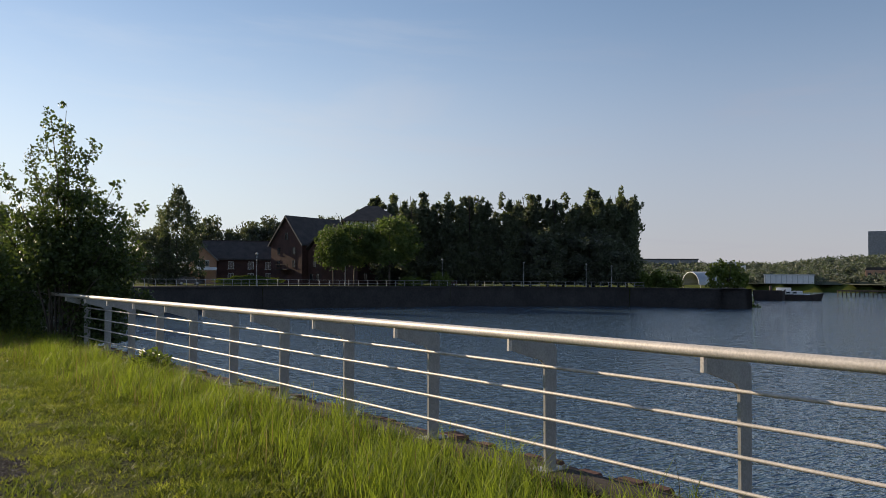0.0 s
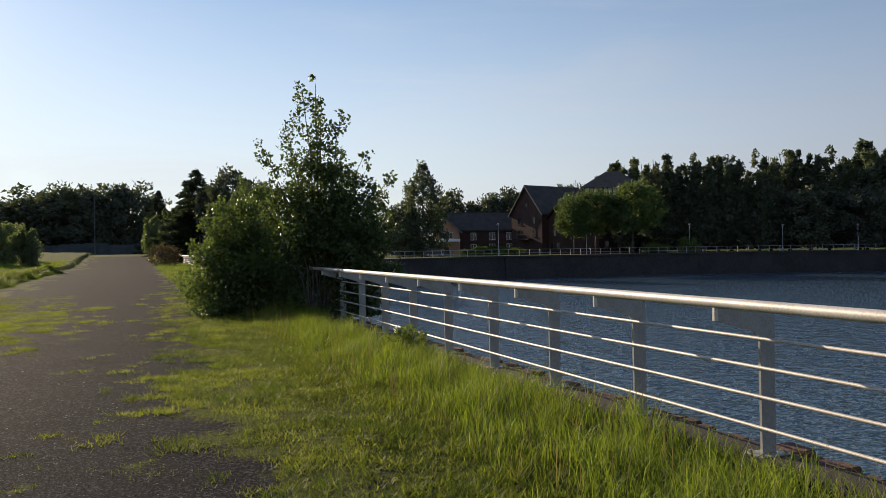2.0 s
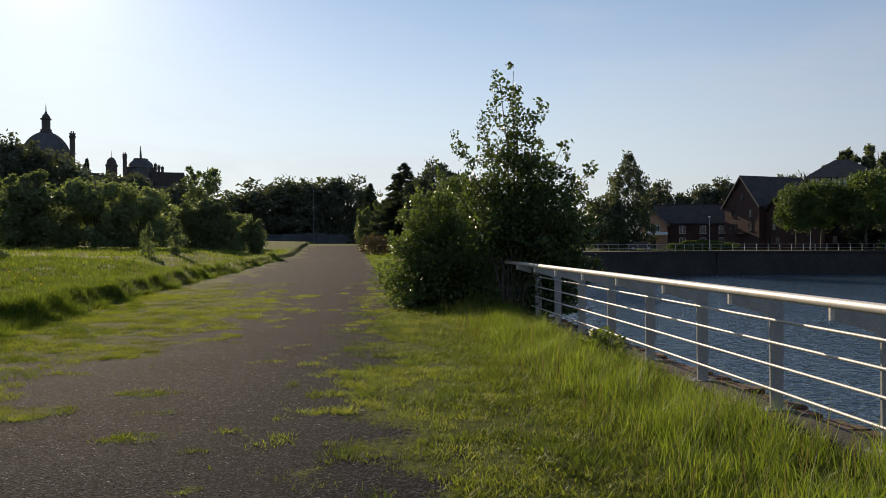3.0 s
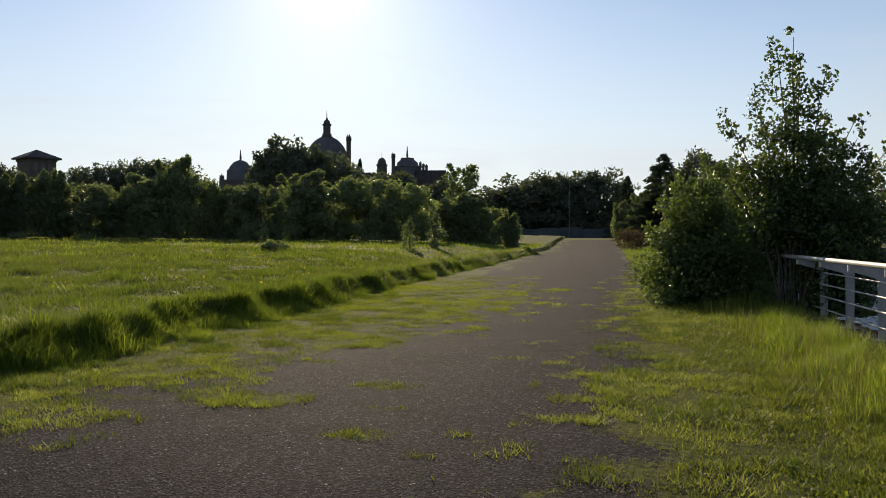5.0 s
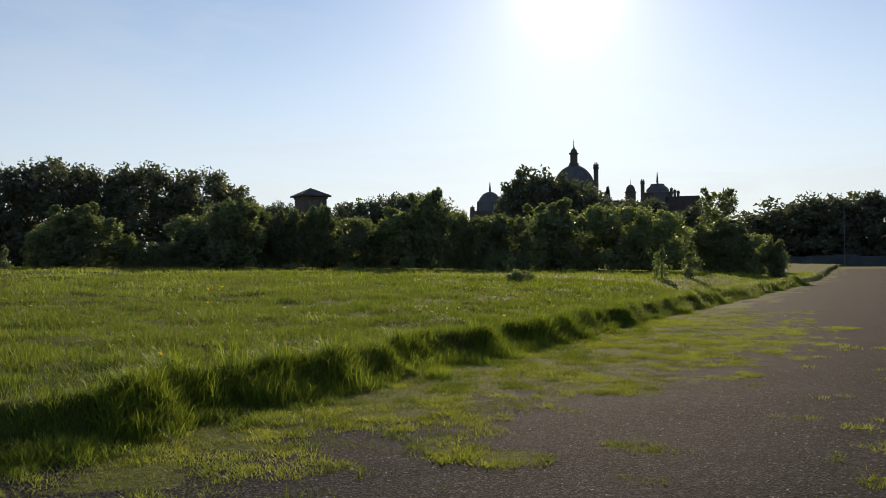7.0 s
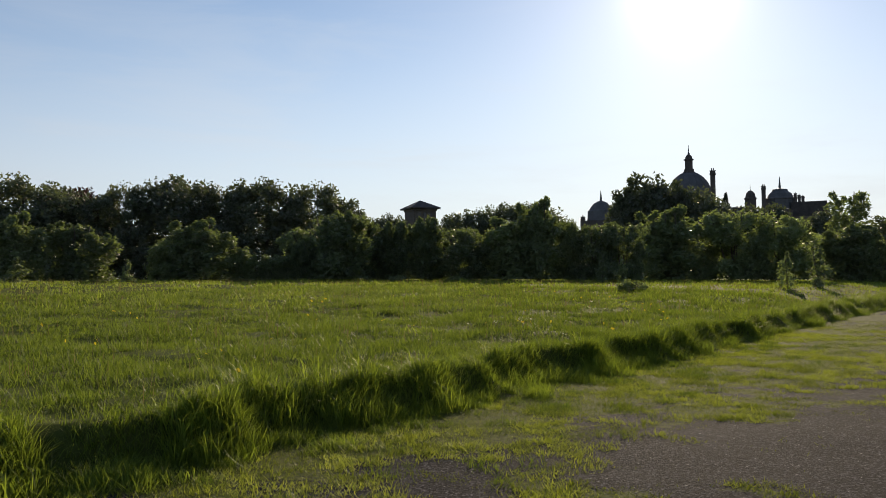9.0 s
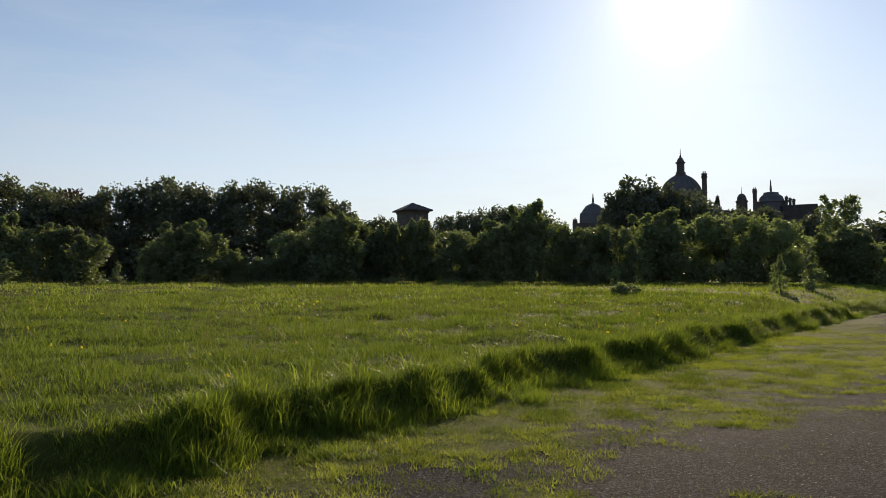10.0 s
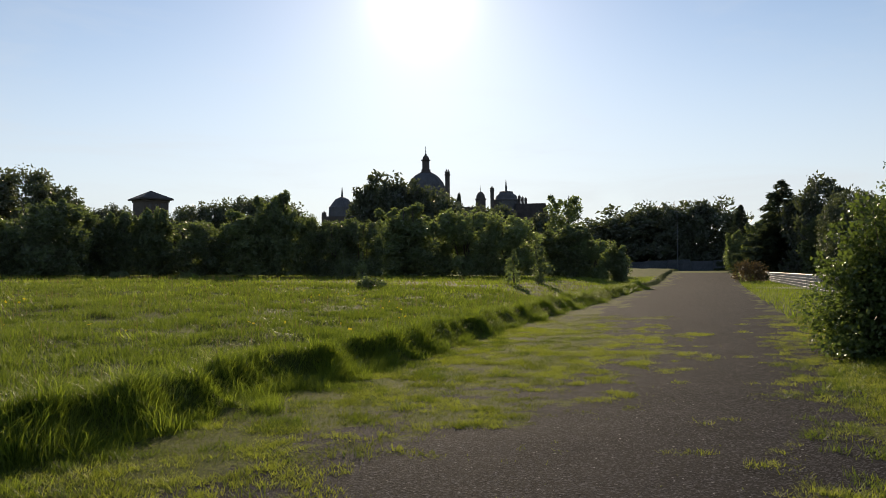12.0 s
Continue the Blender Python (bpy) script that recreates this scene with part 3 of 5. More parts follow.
scrub(-45.2, 36.4, 3.6, 4.0)
scrub(-43.5, 38.1, 4.6, 4.8)
scrub(-41.7, 39.8, 3.4, 2.8)
scrub(-40.7, 40.6, 4.0, 3.4)
scrub(-39.3, 41.9, 4.3, 3.2)
scrub(-37.6, 43.2, 3.7, 4.6)
scrub(-34.6, 45.2, 4.2, 5.6)
scrub(-32.6, 46.4, 5.5, 4.4)
scrub(-30.8, 47.5, 4.1, 2.0)
scrub(-29.2, 48.3, 3.9, 3.6)
scrub(-27.5, 49.1, 4.0, 3.2)
scrub(-27.4, 57.8, 5.5, 6.8)
scrub(-23.1, 59.3, 5.3, 5.4)
scrub(-19.7, 60.2, 4.7, 4.5)
scrub(-16.7, 69.1, 4.6, 6.1)
scrub(-14.2, 69.4, 3.6, 3.1)
scrub(-11.8, 69.7, 3.1, 3.1)
scrub(-51.3, 18.9, 3.8, 4.4)
scrub(-49.9, 21.8, 3.5, 4.6)
scrub(-47.1, 26.4, 2.6, 2.6)
scrub(-46.2, 27.8, 3.7, 5.2)
scrub(-44.5, 29.9, 2.1, 2.4)
scrub(-43.3, 31.4, 1.7, 2.0)
scrub(-40.7, 34.2, 4.3, 4.8)
scrub(-42.2, 32.6, 2.6, 2.6)
sapling(-26.1, 43.1, 2.1, 1.1)
sapling(-25.0, 43.6, 1.8, 1.2)
sapling(-13.9, 38.0, 1.9, 1.2)
sapling(-13.5, 43.2, 2.2, 1.8)
sapling(-44.0, 15.8, 1.4, 1.9)
sapling(-41.6, 20.2, 1.3, 0.9)
wood_tree(-78.3, 32.1, 10.4, 8.1)
wood_tree(-76.8, 35.0, 9.5, 5.8)
wood_tree(-74.1, 39.9, 10.0, 6.4)
wood_tree(-71.4, 44.0, 10.9, 8.1)
wood_tree(-69.4, 46.8, 10.0, 5.8)
wood_tree(-66.5, 50.4, 10.7, 8.1)
wood_tree(-62.9, 54.4, 10.4, 7.6)
wood_tree(-61.3, 56.0, 8.8, 4.1)
copper_tree(-79.5, 38.6, 9.8, 6.1)
wood_tree(-68.0, 68.6, 7.8, 6.1)
wood_tree(-66.5, 69.9, 8.4, 4.2)
wood_tree(-60.5, 74.7, 8.6, 4.4)
wood_tree(-58.5, 76.1, 8.9, 5.4)
wood_tree(-55.6, 78.1, 9.5, 6.1)
wood_tree(-52.3, 80.1, 9.4, 6.7)
wood_tree(-50.4, 81.2, 7.7, 4.7)
wood_tree(-62.4, 136.4, 17.8, 10.6)
wood_tree(-58.3, 138.1, 16.9, 9.6)
wood_tree(-64.4, 135.6, 15.4, 6.4)
wood_tree(-54.0, 139.7, 15.0, 10.6)
wood_tree(-45.4, 142.4, 11.4, 9.6)
wood_tree(-42.3, 143.2, 11.8, 8.5)
wood_tree(-34.1, 145.1, 10.4, 8.5)
fir(-52.2, 150.8, 16.5, 7.0)
birch(-24.4, 116.4, 11.8, 8.5)
wood_tree(-20.3, 162.3, 13.7, 15.2)
wood_tree(-14.7, 162.8, 14.8, 10.5)
wood_tree(-8.8, 163.1, 15.5, 10.5)
wood_tree(-3.8, 163.1, 15.5, 9.4)
wood_tree(-24.2, 161.9, 10.9, 9.4)
wood_tree(-1.0, 163.1, 9.9, 4.7)
fir(0.2, 133.0, 10.7, 7.2)
fir(4.6, 111.8, 13.5, 13.3)
wood_tree(8.5, 105.4, 12.9, 6.5)
wood_tree(10.4, 95.0, 10.4, 5.6)
scrub(2.3, 119.9, 8.0, 6.1)
scrub(-0.8, 124.1, 5.6, 4.0)
scrub(7.3, 115.5, 9.2, 6.7)
scrub(4.8, 113.8, 7.2, 6.6)
scrub(8.7, 101.3, 7.1, 6.6)
pointed_tree(45.8, 131.6, 17.9, 7.6)
wood_tree(66.4, 168.7, 15.1, 9.4)
wood_tree(74.5, 165.3, 14.7, 8.1)
wood_tree(79.1, 163.1, 15.5, 8.1)
wood_tree(43.0, 134.7, 10.4, 7.4)
wood_tree(89.7, 157.5, 16.4, 6.1)
wood_tree(92.9, 155.6, 16.2, 5.4)
street_tree(69.6, 118.3, 10.9, 5.7)
street_tree(75.0, 119.7, 11.7, 6.9)
street_tree(80.5, 116.1, 13.0, 8.5)
poplar(103.5, 156.1, 21.0, 9.7)
poplar(107.8, 153.2, 21.6, 10.4)
poplar(98.3, 130.4, 19.6, 9.1)
poplar(102.7, 127.1, 19.1, 7.9)
poplar(106.5, 124.0, 19.7, 7.9)
poplar(112.0, 119.1, 19.1, 8.5)
poplar(122.0, 120.7, 20.8, 9.6)
poplar(127.2, 115.3, 19.9, 10.2)
poplar(131.4, 110.7, 21.1, 10.2)
poplar(135.0, 106.4, 21.1, 8.9)
poplar(136.0, 105.0, 19.5, 5.6)
wood_tree(98.2, 135.4, 13.1, 10.0)
wood_tree(104.2, 130.9, 11.9, 11.2)
wood_tree(111.0, 125.4, 13.3, 11.2)
wood_tree(116.5, 120.4, 13.3, 11.2)
wood_tree(121.8, 115.2, 13.3, 11.2)
wood_tree(127.6, 108.9, 13.3, 11.2)
wood_tree(130.6, 105.4, 12.0, 9.0)
hedge_bush(92.8, 115.7, 2.8, 3.3)
hedge_bush(89.9, 121.7, 1.9, 4.5)
hedge_bush(137.5, 100.0, 3.6, 6.3)
hedge_bush(146.5, 86.9, 5.8, 6.9)
hedge_bush(146.4, 83.3, 4.8, 5.0)
hedge_bush(138.3, 95.5, 2.7, 5.0)

plant(RUSTY, "rusty_bush", "low rust-brown dry bush at the end of the railing", "", -0.6, 86.0, 2.0, 3.4, "bush")

# the birch by the railing, with shrubs trailing off behind it
BIRCH_LEAF = 0.085


def leafy(name, centres, radii, per, leaf, material, seed):
    """Leaves scattered round the given twigs."""
    rng = np.random.default_rng(seed)
    own = np.repeat(np.arange(len(centres)), np.clip(per * (radii / 0.30) ** 1.5, 7, 160).astype(int))
    n = len(own)
    off = rng.normal(size=(n, 3))
    off *= ((rng.random(n) ** 0.5) * radii[own] / (np.linalg.norm(off, axis=1) + 1e-6))[:, None]
    p = centres[own] + off
    p[:, 2] = np.maximum(p[:, 2], 0.06)
    u = rng.normal(size=(n, 3)) + [0, 0, -0.35]
    u /= np.linalg.norm(u, axis=1, keepdims=True)
    v = np.cross(u, rng.normal(size=(n, 3)))
    v /= np.linalg.norm(v, axis=1, keepdims=True) + 1e-6
    s = leaf * (0.5 + 0.8 * rng.random(n))[:, None]
    fold = np.cross(u, v) * s * 0.15
    quad = np.stack([p - u * s * 0.45, p + v * s * 0.36 + fold, p + u * s * 0.6, p - v * s * 0.36 + fold], 1)
    k = np.arange(n)[:, None] * 4
    return tri_mesh(name, quad, np.concatenate([k + [0, 1, 2], k + [0, 2, 3]]), material)


def fanning_birch(name, label, category, x, y, tips, seed, per, twigs=24, thick=0.026, clear=None, group=""):
    """Many thin stems fanning out of one foot, each clothed in leafy twigs."""
    ob = thing(name, label, category, pose(x, y, 0), group)
    rnd = random.Random(seed)
    bm = bmesh.new()
    cen, rad = [], []
    for tx, ty, tz in tips:
        foot = Vector((tx * 0.18, ty * 0.18, -0.03))
        tip = Vector((tx, ty, tz))
        pts = []
        for i in range(8):
            f = i / 7
            p = foot.lerp(tip, f) + Vector((-tx, -ty, 0)) * 0.22 * math.sin(math.pi * f) + Vector((rnd.uniform(-1, 1), rnd.uniform(-1, 1), 0)) * 0.03 * (0 < i < 7)
            pts.append(p)
        tube(bm, pts, [thick * (1 - f / 8.2) + 0.002 for f in range(8)], 6)
        for k in range(twigs):
            f = 0.10 + 0.90 * k / (twigs - 1)
            i = min(int(f * 7), 6)
            c = pts[i].lerp(pts[i + 1], f * 7 - i)
            spread = 0.52 * (1.03 - f) + 0.075
            out = Vector((rnd.gauss(0, 1), rnd.gauss(0, 1), rnd.gauss(0.3, 0.6))) * spread * 0.8
            c2 = c + out
            if clear and c2.x < clear[0] and c2.y < clear[1] and c2.z < clear[2]:
                continue
            if k < twigs - 3:
                tube(bm, (c, c + out * 0.6, c2), (0.008 * (1.2 - f), 0.005 * (1.2 - f), 0.002), 4)
            cen.append(c2)
            rad.append(spread * rnd.uniform(0.6, 1.2) + 0.05)
    part("trunk", bm, BARK, ob, "thin dark fanning stems", flat=False)
    hang("crown", leafy("crown", np.array([tuple(c) for c in cen]), np.array(rad), per, BIRCH_LEAF, LEAF_BIRCH, seed), ob)


BIRCH_TIPS = ((-0.06, 0.0, 4.80), (-0.32, 0.1, 4.66), (0.12, 0.3, 4.5), (0.42, -0.2, 4.2), (-0.66, 0.4, 3.95), (-1.20, -0.1, 3.5), (1.0, 0.2, 3.4), (1.5, -0.2, 2.97), (-1.40, 0.5, 2.75), (1.62, 0.3, 2.1), (-1.65, 0.1, 1.9), (0.3, -1.1, 2.6), (-0.5, -1.3, 2.3), (0.2, 1.2, 3.1), (-0.7, 1.4, 2.7), (0.9, -0.9, 1.9), (-1.1, -0.9, 1.7), (1.3, 0.9, 2.2), (-0.1, -1.5, 1.4), (1.0, -0.3, 1.2), (-1.5, -0.5, 1.0), (0.9, -0.6, 2.6), (1.2, 0.1, 2.4), (0.7, 0.6, 2.9), (1.5, -0.4, 1.6), (0.6, -1.0, 2.0), (1.0, 0.8, 1.5), (0.9, -0.2, 3.0), (0.5, 0.2, 3.4), (-0.8, 0.8, 2.8), (-0.3, 0.9, 3.3), (0.2, -0.5, 3.0))
tips = [(abs(x) + 0.2 if z < 2.7 and y < 0.5 else x * 1.1, y * 1.1, z * 1.09) for x, y, z in BIRCH_TIPS]
fanning_birch("birch_tree", "young many-stemmed birch with glossy leaves leaning over the railing", "tree", 0.15, 11.6, tips, 77, 80, clear=(0.35, 0.7, 1.5))
for sx, sy, sh, sw, seed in ((-1.4, 13.9, 3.5, 2.4, 111), (-0.5, 15.4, 3.6, 2.6, 112), (-0.3, 17.6, 2.9, 2.2, 113), (0.1, 20.6, 2.6, 2.0, 114)):
    rnd = random.Random(seed)
    tips = []
    for k in range(26):
        r, turn = math.sqrt(rnd.random()) * sw / 2, rnd.uniform(0, 6.28)
        tips.append((r * math.cos(turn), r * math.sin(turn), sh * (1.02 - 0.62 * (2 * r / sw) ** 1.7) * rnd.uniform(0.80, 1.0)))
    fanning_birch("birch_shrub", "leafy birch shrub growing through the railing", "bush", sx, sy, tips, seed, 60, 18, 0.018, group="shrubs by the railing")

# ---- railing by the water ----
STEP = 1.545
POST = prism(((-0.012, 1.068), (-0.012, 0.985), (0.335, 0.885), (0.378, 0.845), (0.388, 0.0), (0.510, 0.0), (0.510, 0.985), (0.43, 1.04)), -0.011, 0.011)
box(POST, 0.31, 0.58, -0.09, 0.09, 0.0, 0.014)
for bx in (0.34, 0.55):
    for by in (-0.06, 0.06):
        box(POST, bx - 0.012, bx + 0.012, by - 0.012, by + 0.012, 0.013, 0.035)
POST = finish("post", POST, POST_PAINT)
LUG = finish("bracket_lip", boxes((-0.020, 0.012, -0.014, 0.014, 0.975, 1.07), bevel=0.003), RAIL_PAINT)
railing = thing("railing", "weathered pale metal railing with a round handrail above four rods", "railing", pose(0, 0, 0))


LINE = [(float(rail_x(y)), y) for y in (-24.0, -12.0, 0.0, 14.0, 27.0, 40.0, 60.0, 80.0, 100.0)]
bm = tube(bmesh.new(), [(x, y, 1.104) for x, y in LINE], 0.038, 14)
part("handrail", bm, RAIL_PAINT, railing, "round pale metal handrail", flat=False)
for z in (0.20, 0.42, 0.628, 0.835):
    bm = tube(bmesh.new(), [(x + 0.375, y, z) for x, y in LINE], 0.0135, 8)
    part("rod", bm, RAIL_PAINT, railing, flat=False)
for k in range(-14, 64):
    y = k * STEP - (0.175 if k < -2 else 0.0)
    p = hang("post", POST, railing, "flat grey steel post with an angled bracket", pose(float(rail_x(y)), y, 0))
    hang("bracket_lip", LUG, p)

# quay edge: concrete strip under the posts, red stone coping beyond
rng = random.Random(5)
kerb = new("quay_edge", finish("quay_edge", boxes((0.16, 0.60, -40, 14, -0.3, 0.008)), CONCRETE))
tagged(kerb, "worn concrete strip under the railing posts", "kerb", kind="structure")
COPES = [finish("coping_stone", boxes((0.605, 0.97, -w / 2, w / 2, -0.3, h), bevel=0.02), COPING) for w, h in ((0.21, 0.0), (0.17, -0.03), (0.26, 0.02))]
y = -14.0
while y < 13.8:
    k = rng.randrange(3)
    w = (0.21, 0.17, 0.26)[k]
    hang("coping_stone", COPES[k], kerb, "", pose(rng.uniform(-0.015, 0.012), y + w / 2, rng.uniform(-0.085, -0.045), rng.uniform(-2.5, 2.5), rng.uniform(-1.0, 1.0), rng.uniform(-0.8, 0.8)))
    y += w + 0.02

# ---- the domed building beyond the trees ----


def windows(parent, rows, depth_y, w, h, material_frame=WHITE_TRIM):
    """Windows in a wall that faces -y: each has a frame, panes and a sill."""
    for x, z in rows:
        f = part("window", boxes((x - w / 2, x - w / 2 + 0.09, depth_y - 0.05, depth_y + 0.04, z, z + h), (x + w / 2 - 0.09, x + w / 2, depth_y - 0.05, depth_y + 0.04, z, z + h), (x - w / 2, x + w / 2, depth_y - 0.05, depth_y + 0.04, z + h - 0.09, z + h), (x - w / 2 - 0.08, x + w / 2 + 0.08, depth_y - 0.10, depth_y + 0.04, z - 0.10, z), (x - 0.035, x + 0.035, depth_y - 0.05, depth_y + 0.04, z, z + h)), material_frame, parent)
        part("pane", boxes((x - w / 2, x + w / 2, depth_y - 0.02, depth_y + 0.01, z, z + h)), GLASS, f)


def chimney(parent, x, y, z0, z1, w, pots=2):
    c = part("chimney", boxes((x - w / 2, x + w / 2, y - w / 2, y + w / 2, z0, z1), (x - w * 0.62, x + w * 0.62, y - w * 0.62, y + w * 0.62, z1 - w * 0.9, z1 - w * 0.55), (x - w * 0.6, x + w * 0.6, y - w * 0.6, y + w * 0.6, z1 - w * 0.15, z1)), SANDSTONE, parent)
    for k in range(pots):
        bm = lathe(((w * 0.14, z1), (w * 0.12, z1 + w * 0.5)), 8)
        part("chimney_pot", bm, BRICK, c, m=pose(x + (k - (pots - 1) / 2) * w * 0.4, y, 0))


def palace():
    ob = thing("domed_building", "large sooty sandstone building with a dome and chimneys above trees", "building", pose(-106, 281, 0, 0, 0, 20.5))
    for wing in ((-39, -27, -4, 14, 0, 22.5), (-27, -9, 0, 14, 0, 20), (-9, 9, -2, 18, 0, 25), (9, 19, 0, 14, 0, 24.5), (19, 34, -3, 14, 0, 24), (34, 45.8, 0, 14, 0, 22)):
        part("wall", boxes(wing), SANDSTONE, ob)
    part("roof", prism(((33.5, 22), (46.4, 22), (45.2, 27.2), (34, 27.0)), 0, 14), SLATE, ob, "slate roof with a level ridge")
    part("roof", prism(((-27, 20), (-9, 20), (-9.5, 23), (-26, 23)), 1, 13), SLATE, ob)
    part("roof", prism(((9, 24.5), (19, 24.5), (18, 26), (10, 26)), 1, 13), SLATE, ob)
    # main dome on its drum, with lantern and spire
    part("drum", lathe(((8.6, 22), (8.6, 28.5), (9.1, 28.6), (9.1, 29.4), (8.2, 29.5)), 32), SANDSTONE, ob, m=pose(0, 8, 0))
    prof = [(8.2 * math.cos(a), 29.4 + 10.8 * math.sin(a)) for a in np.linspace(0, 1.36, 14)]
    dome = part("dome", lathe(prof, 32), LEAD, ob, "grey lead-covered dome", pose(0, 8, 0), False)
    for k in range(16):
        bm = tube(bmesh.new(), [(8.27 * math.cos(a), 0, 29.4 + 10.87 * math.sin(a)) for a in np.linspace(0, 1.34, 10)], 0.12, 5)
        part("rib", bm, LEAD, dome, m=pose(0, 0, 0, 0, 0, k * 22.5))
    part("lantern", lathe(((2.2, 39.6), (2.2, 40.2), (1.8, 40.3), (1.8, 41.2), (1.4, 41.3), (1.4, 44.5), (1.8, 44.6), (1.8, 45.0), (1.35, 45.1), (1.15, 46.0), (0.6, 46.7), (0.25, 46.9)), 16), SANDSTONE, ob, "stone lantern on the dome", pose(0, 8, 0))
    part("spire", lathe(((0.32, 46.7), (0.42, 47.2), (0.20, 47.5), (0.07, 50.3)), 8), LEAD, ob, m=pose(0, 8, 0))
    chimney(ob, 8.1, 2, 24, 39.6, 1.7, 2)
    # end pavilion
    part("pavilion_roof", lathe(((5.4, 22.4), (5.2, 26.4), (4.6, 26.8), (3.9, 28.0), (2.7, 29.4), (1.3, 30.1), (0.3, 30.5)), 8), LEAD, ob, m=pose(-32.1, 4, 0, 0, 0, 22.5))
    part("spire", lathe(((0.30, 30.2), (0.42, 31.0), (0.10, 34.2)), 8), LEAD, ob, m=pose(-32.1, 4, 0))
    chimney(ob, -38.5, 0, 20, 24.2, 1.4, 1)
    chimney(ob, -26, 2, 20, 25.5, 1.4, 1)
    # second pavilion with turret and stacks
    part("pavilion_roof", lathe(((5.6, 23.8), (5.6, 28.4), (6.0, 28.5), (6.0, 28.9), (4.6, 29.2), (4.1, 30.5), (2.8, 31.5), (2.6, 32.2), (0.3, 32.6)), 8), LEAD, ob, m=pose(30.9, 6, 0, 0, 0, 22.5))
    part("spire", lathe(((0.32, 32.2), (0.42, 33.2), (0.10, 36.8)), 8), LEAD, ob, m=pose(30.9, 6, 0))
    part("turret", lathe(((1.9, 22), (1.9, 28.6), (2.15, 28.7), (2.15, 29.2), (1.75, 29.3), (1.5, 30.7), (0.8, 31.6), (0.1, 31.9), (0.03, 34.2)), 12), SANDSTONE, ob, m=pose(20.7, 2, 0))
    chimney(ob, 25.1, 2, 24, 33.2, 1.3, 2)
    chimney(ob, 35.5, 2, 23.6, 30.2, 0.9, 1)
    chimney(ob, 36.7, 2, 23.6, 29.6, 0.9, 1)
    chimney(ob, 37.9, 2, 23.6, 29.2, 0.9, 1)
    windows(ob, [(x, z) for x in range(-37, -27, 4) for z in (8, 15)], -4.0, 1.4, 3.0)
    windows(ob, [(x, z) for x in range(20, 34, 4) for z in (8, 16)], -3.0, 1.4, 3.0)


palace()

# ---- the square tower beyond the wood ----
tow = thing("square_tower", "square stone tower with a low overhanging pyramid roof", "tower", pose(-129.5, 154.1, 0, 0, 0, 62))
part("wall", boxes((-3.0, 3.0, -3.0, 3.0, 0, 18.9), (-3.25, 3.25, -3.25, 3.25, 15.2, 15.6), (-3.2, 3.2, -3.2, 3.2, 18.5, 18.95)), SANDSTONE, tow)
part("roof", lathe(((5.5, 19.0), (5.5, 19.35), (0.15, 21.3)), 4), SLATE, tow, "low dark pyramid roof with wide eaves", pose(0, 0, 0, 0, 0, 45))
windows(tow, [(-1.5, 16.2), (0, 16.2), (1.5, 16.2)], -3.0, 0.9, 1.9, SANDSTONE)

# ---- end of the track: boundary wall, mast ----
bw = thing("boundary_wall", "pale grey painted wall closing the track under the trees", "wall", pose(-8, 150, 0))
for k in range(-10, 12):
    part("panel", boxes((k * 4.0, k * 4.0 + 3.97, -0.12, 0.12, 0, 3.0 + 0.15 * ((k * 7) % 3)), bevel=0.02), WALL_GREY, bw)
mast = thing("lamp_mast", "tall thin pale mast in front of the dark trees", "mast", pose(-9.7, 138, 0))
part("pole", lathe(((0.08, 0), (0.07, 4), (0.05, 11.3), (0.02, 11.6)), 10), MAST_PAINT, mast)
part("head", boxes((-0.35, 0.25, -0.10, 0.10, 11.25, 11.4), bevel=0.03), MAST_PAINT, mast)

# ---- far quay: houses, promenade railing, lamps ----


def gable_house(x, y, turn, w, d, eaves, ridge, label, wall, barge=True):
    """A house whose gable faces the water."""
    ob = thing("house", label, "house", pose(x, y, 0, 0, 0, turn), "houses on the far quay")
    part("wall", prism(((-w / 2, 0), (w / 2, 0), (w / 2, eaves), (0, ridge), (-w / 2, eaves)), 0, d), wall, ob)
    o, s = 0.5, (ridge - eaves) / (w / 2)
    for side in (-1, 1):
        part("roof", prism(((0, ridge + 0.12), (side * (w / 2 + o), eaves - o * s + 0.12), (side * (w / 2 + o), eaves - o * s + 0.36), (0, ridge + 0.42)), -0.5, d + 0.4), SLATE, ob)
        if barge:
            part("bargeboard", prism(((0, ridge + 0.36), (side * (w / 2 + o), eaves - o * s + 0.30), (side * (w / 2 + o), eaves - o * s - 0.02), (0, ridge + 0.02)), -0.58, -0.51), BARGE_PAINT, ob, "dull weathered bargeboard")
    return ob


h1 = gable_house(71.0, 139.3, -74, 9.0, 15, 8.3, 13.7, "three-storey red brick house with a steep gable and dark tiles", BRICK)
windows(h1, [(0, 9.2), (-2.2, 6.2), (2.2, 6.2), (-2.2, 3.6), (2.2, 3.6)], -0.001, 0.9, 1.4, DARK_TIMBER)
part("balcony", boxes((-1.8, 1.8, -1.4, 0, 3.0, 3.15), (-1.8, -1.72, -1.4, -1.32, 3.15, 4.1), (1.72, 1.8, -1.4, -1.32, 3.15, 4.1), (-1.8, 1.8, -1.4, -1.34, 4.02, 4.1)), DARK_TIMBER, h1, "dark timber balcony")
part("porch", prism(((4.7, 0), (8.6, 0), (8.6, 6.4), (6.6, 8.6), (4.7, 6.8)), 1.5, 12), BRICK, h1, "brick side wing")
part("roof", prism(((4.4, 6.9), (6.6, 9.0), (9.1, 6.2), (9.1, 6.6), (6.6, 9.5), (4.4, 7.4)), 1.0, 12.4), SLATE, h1)
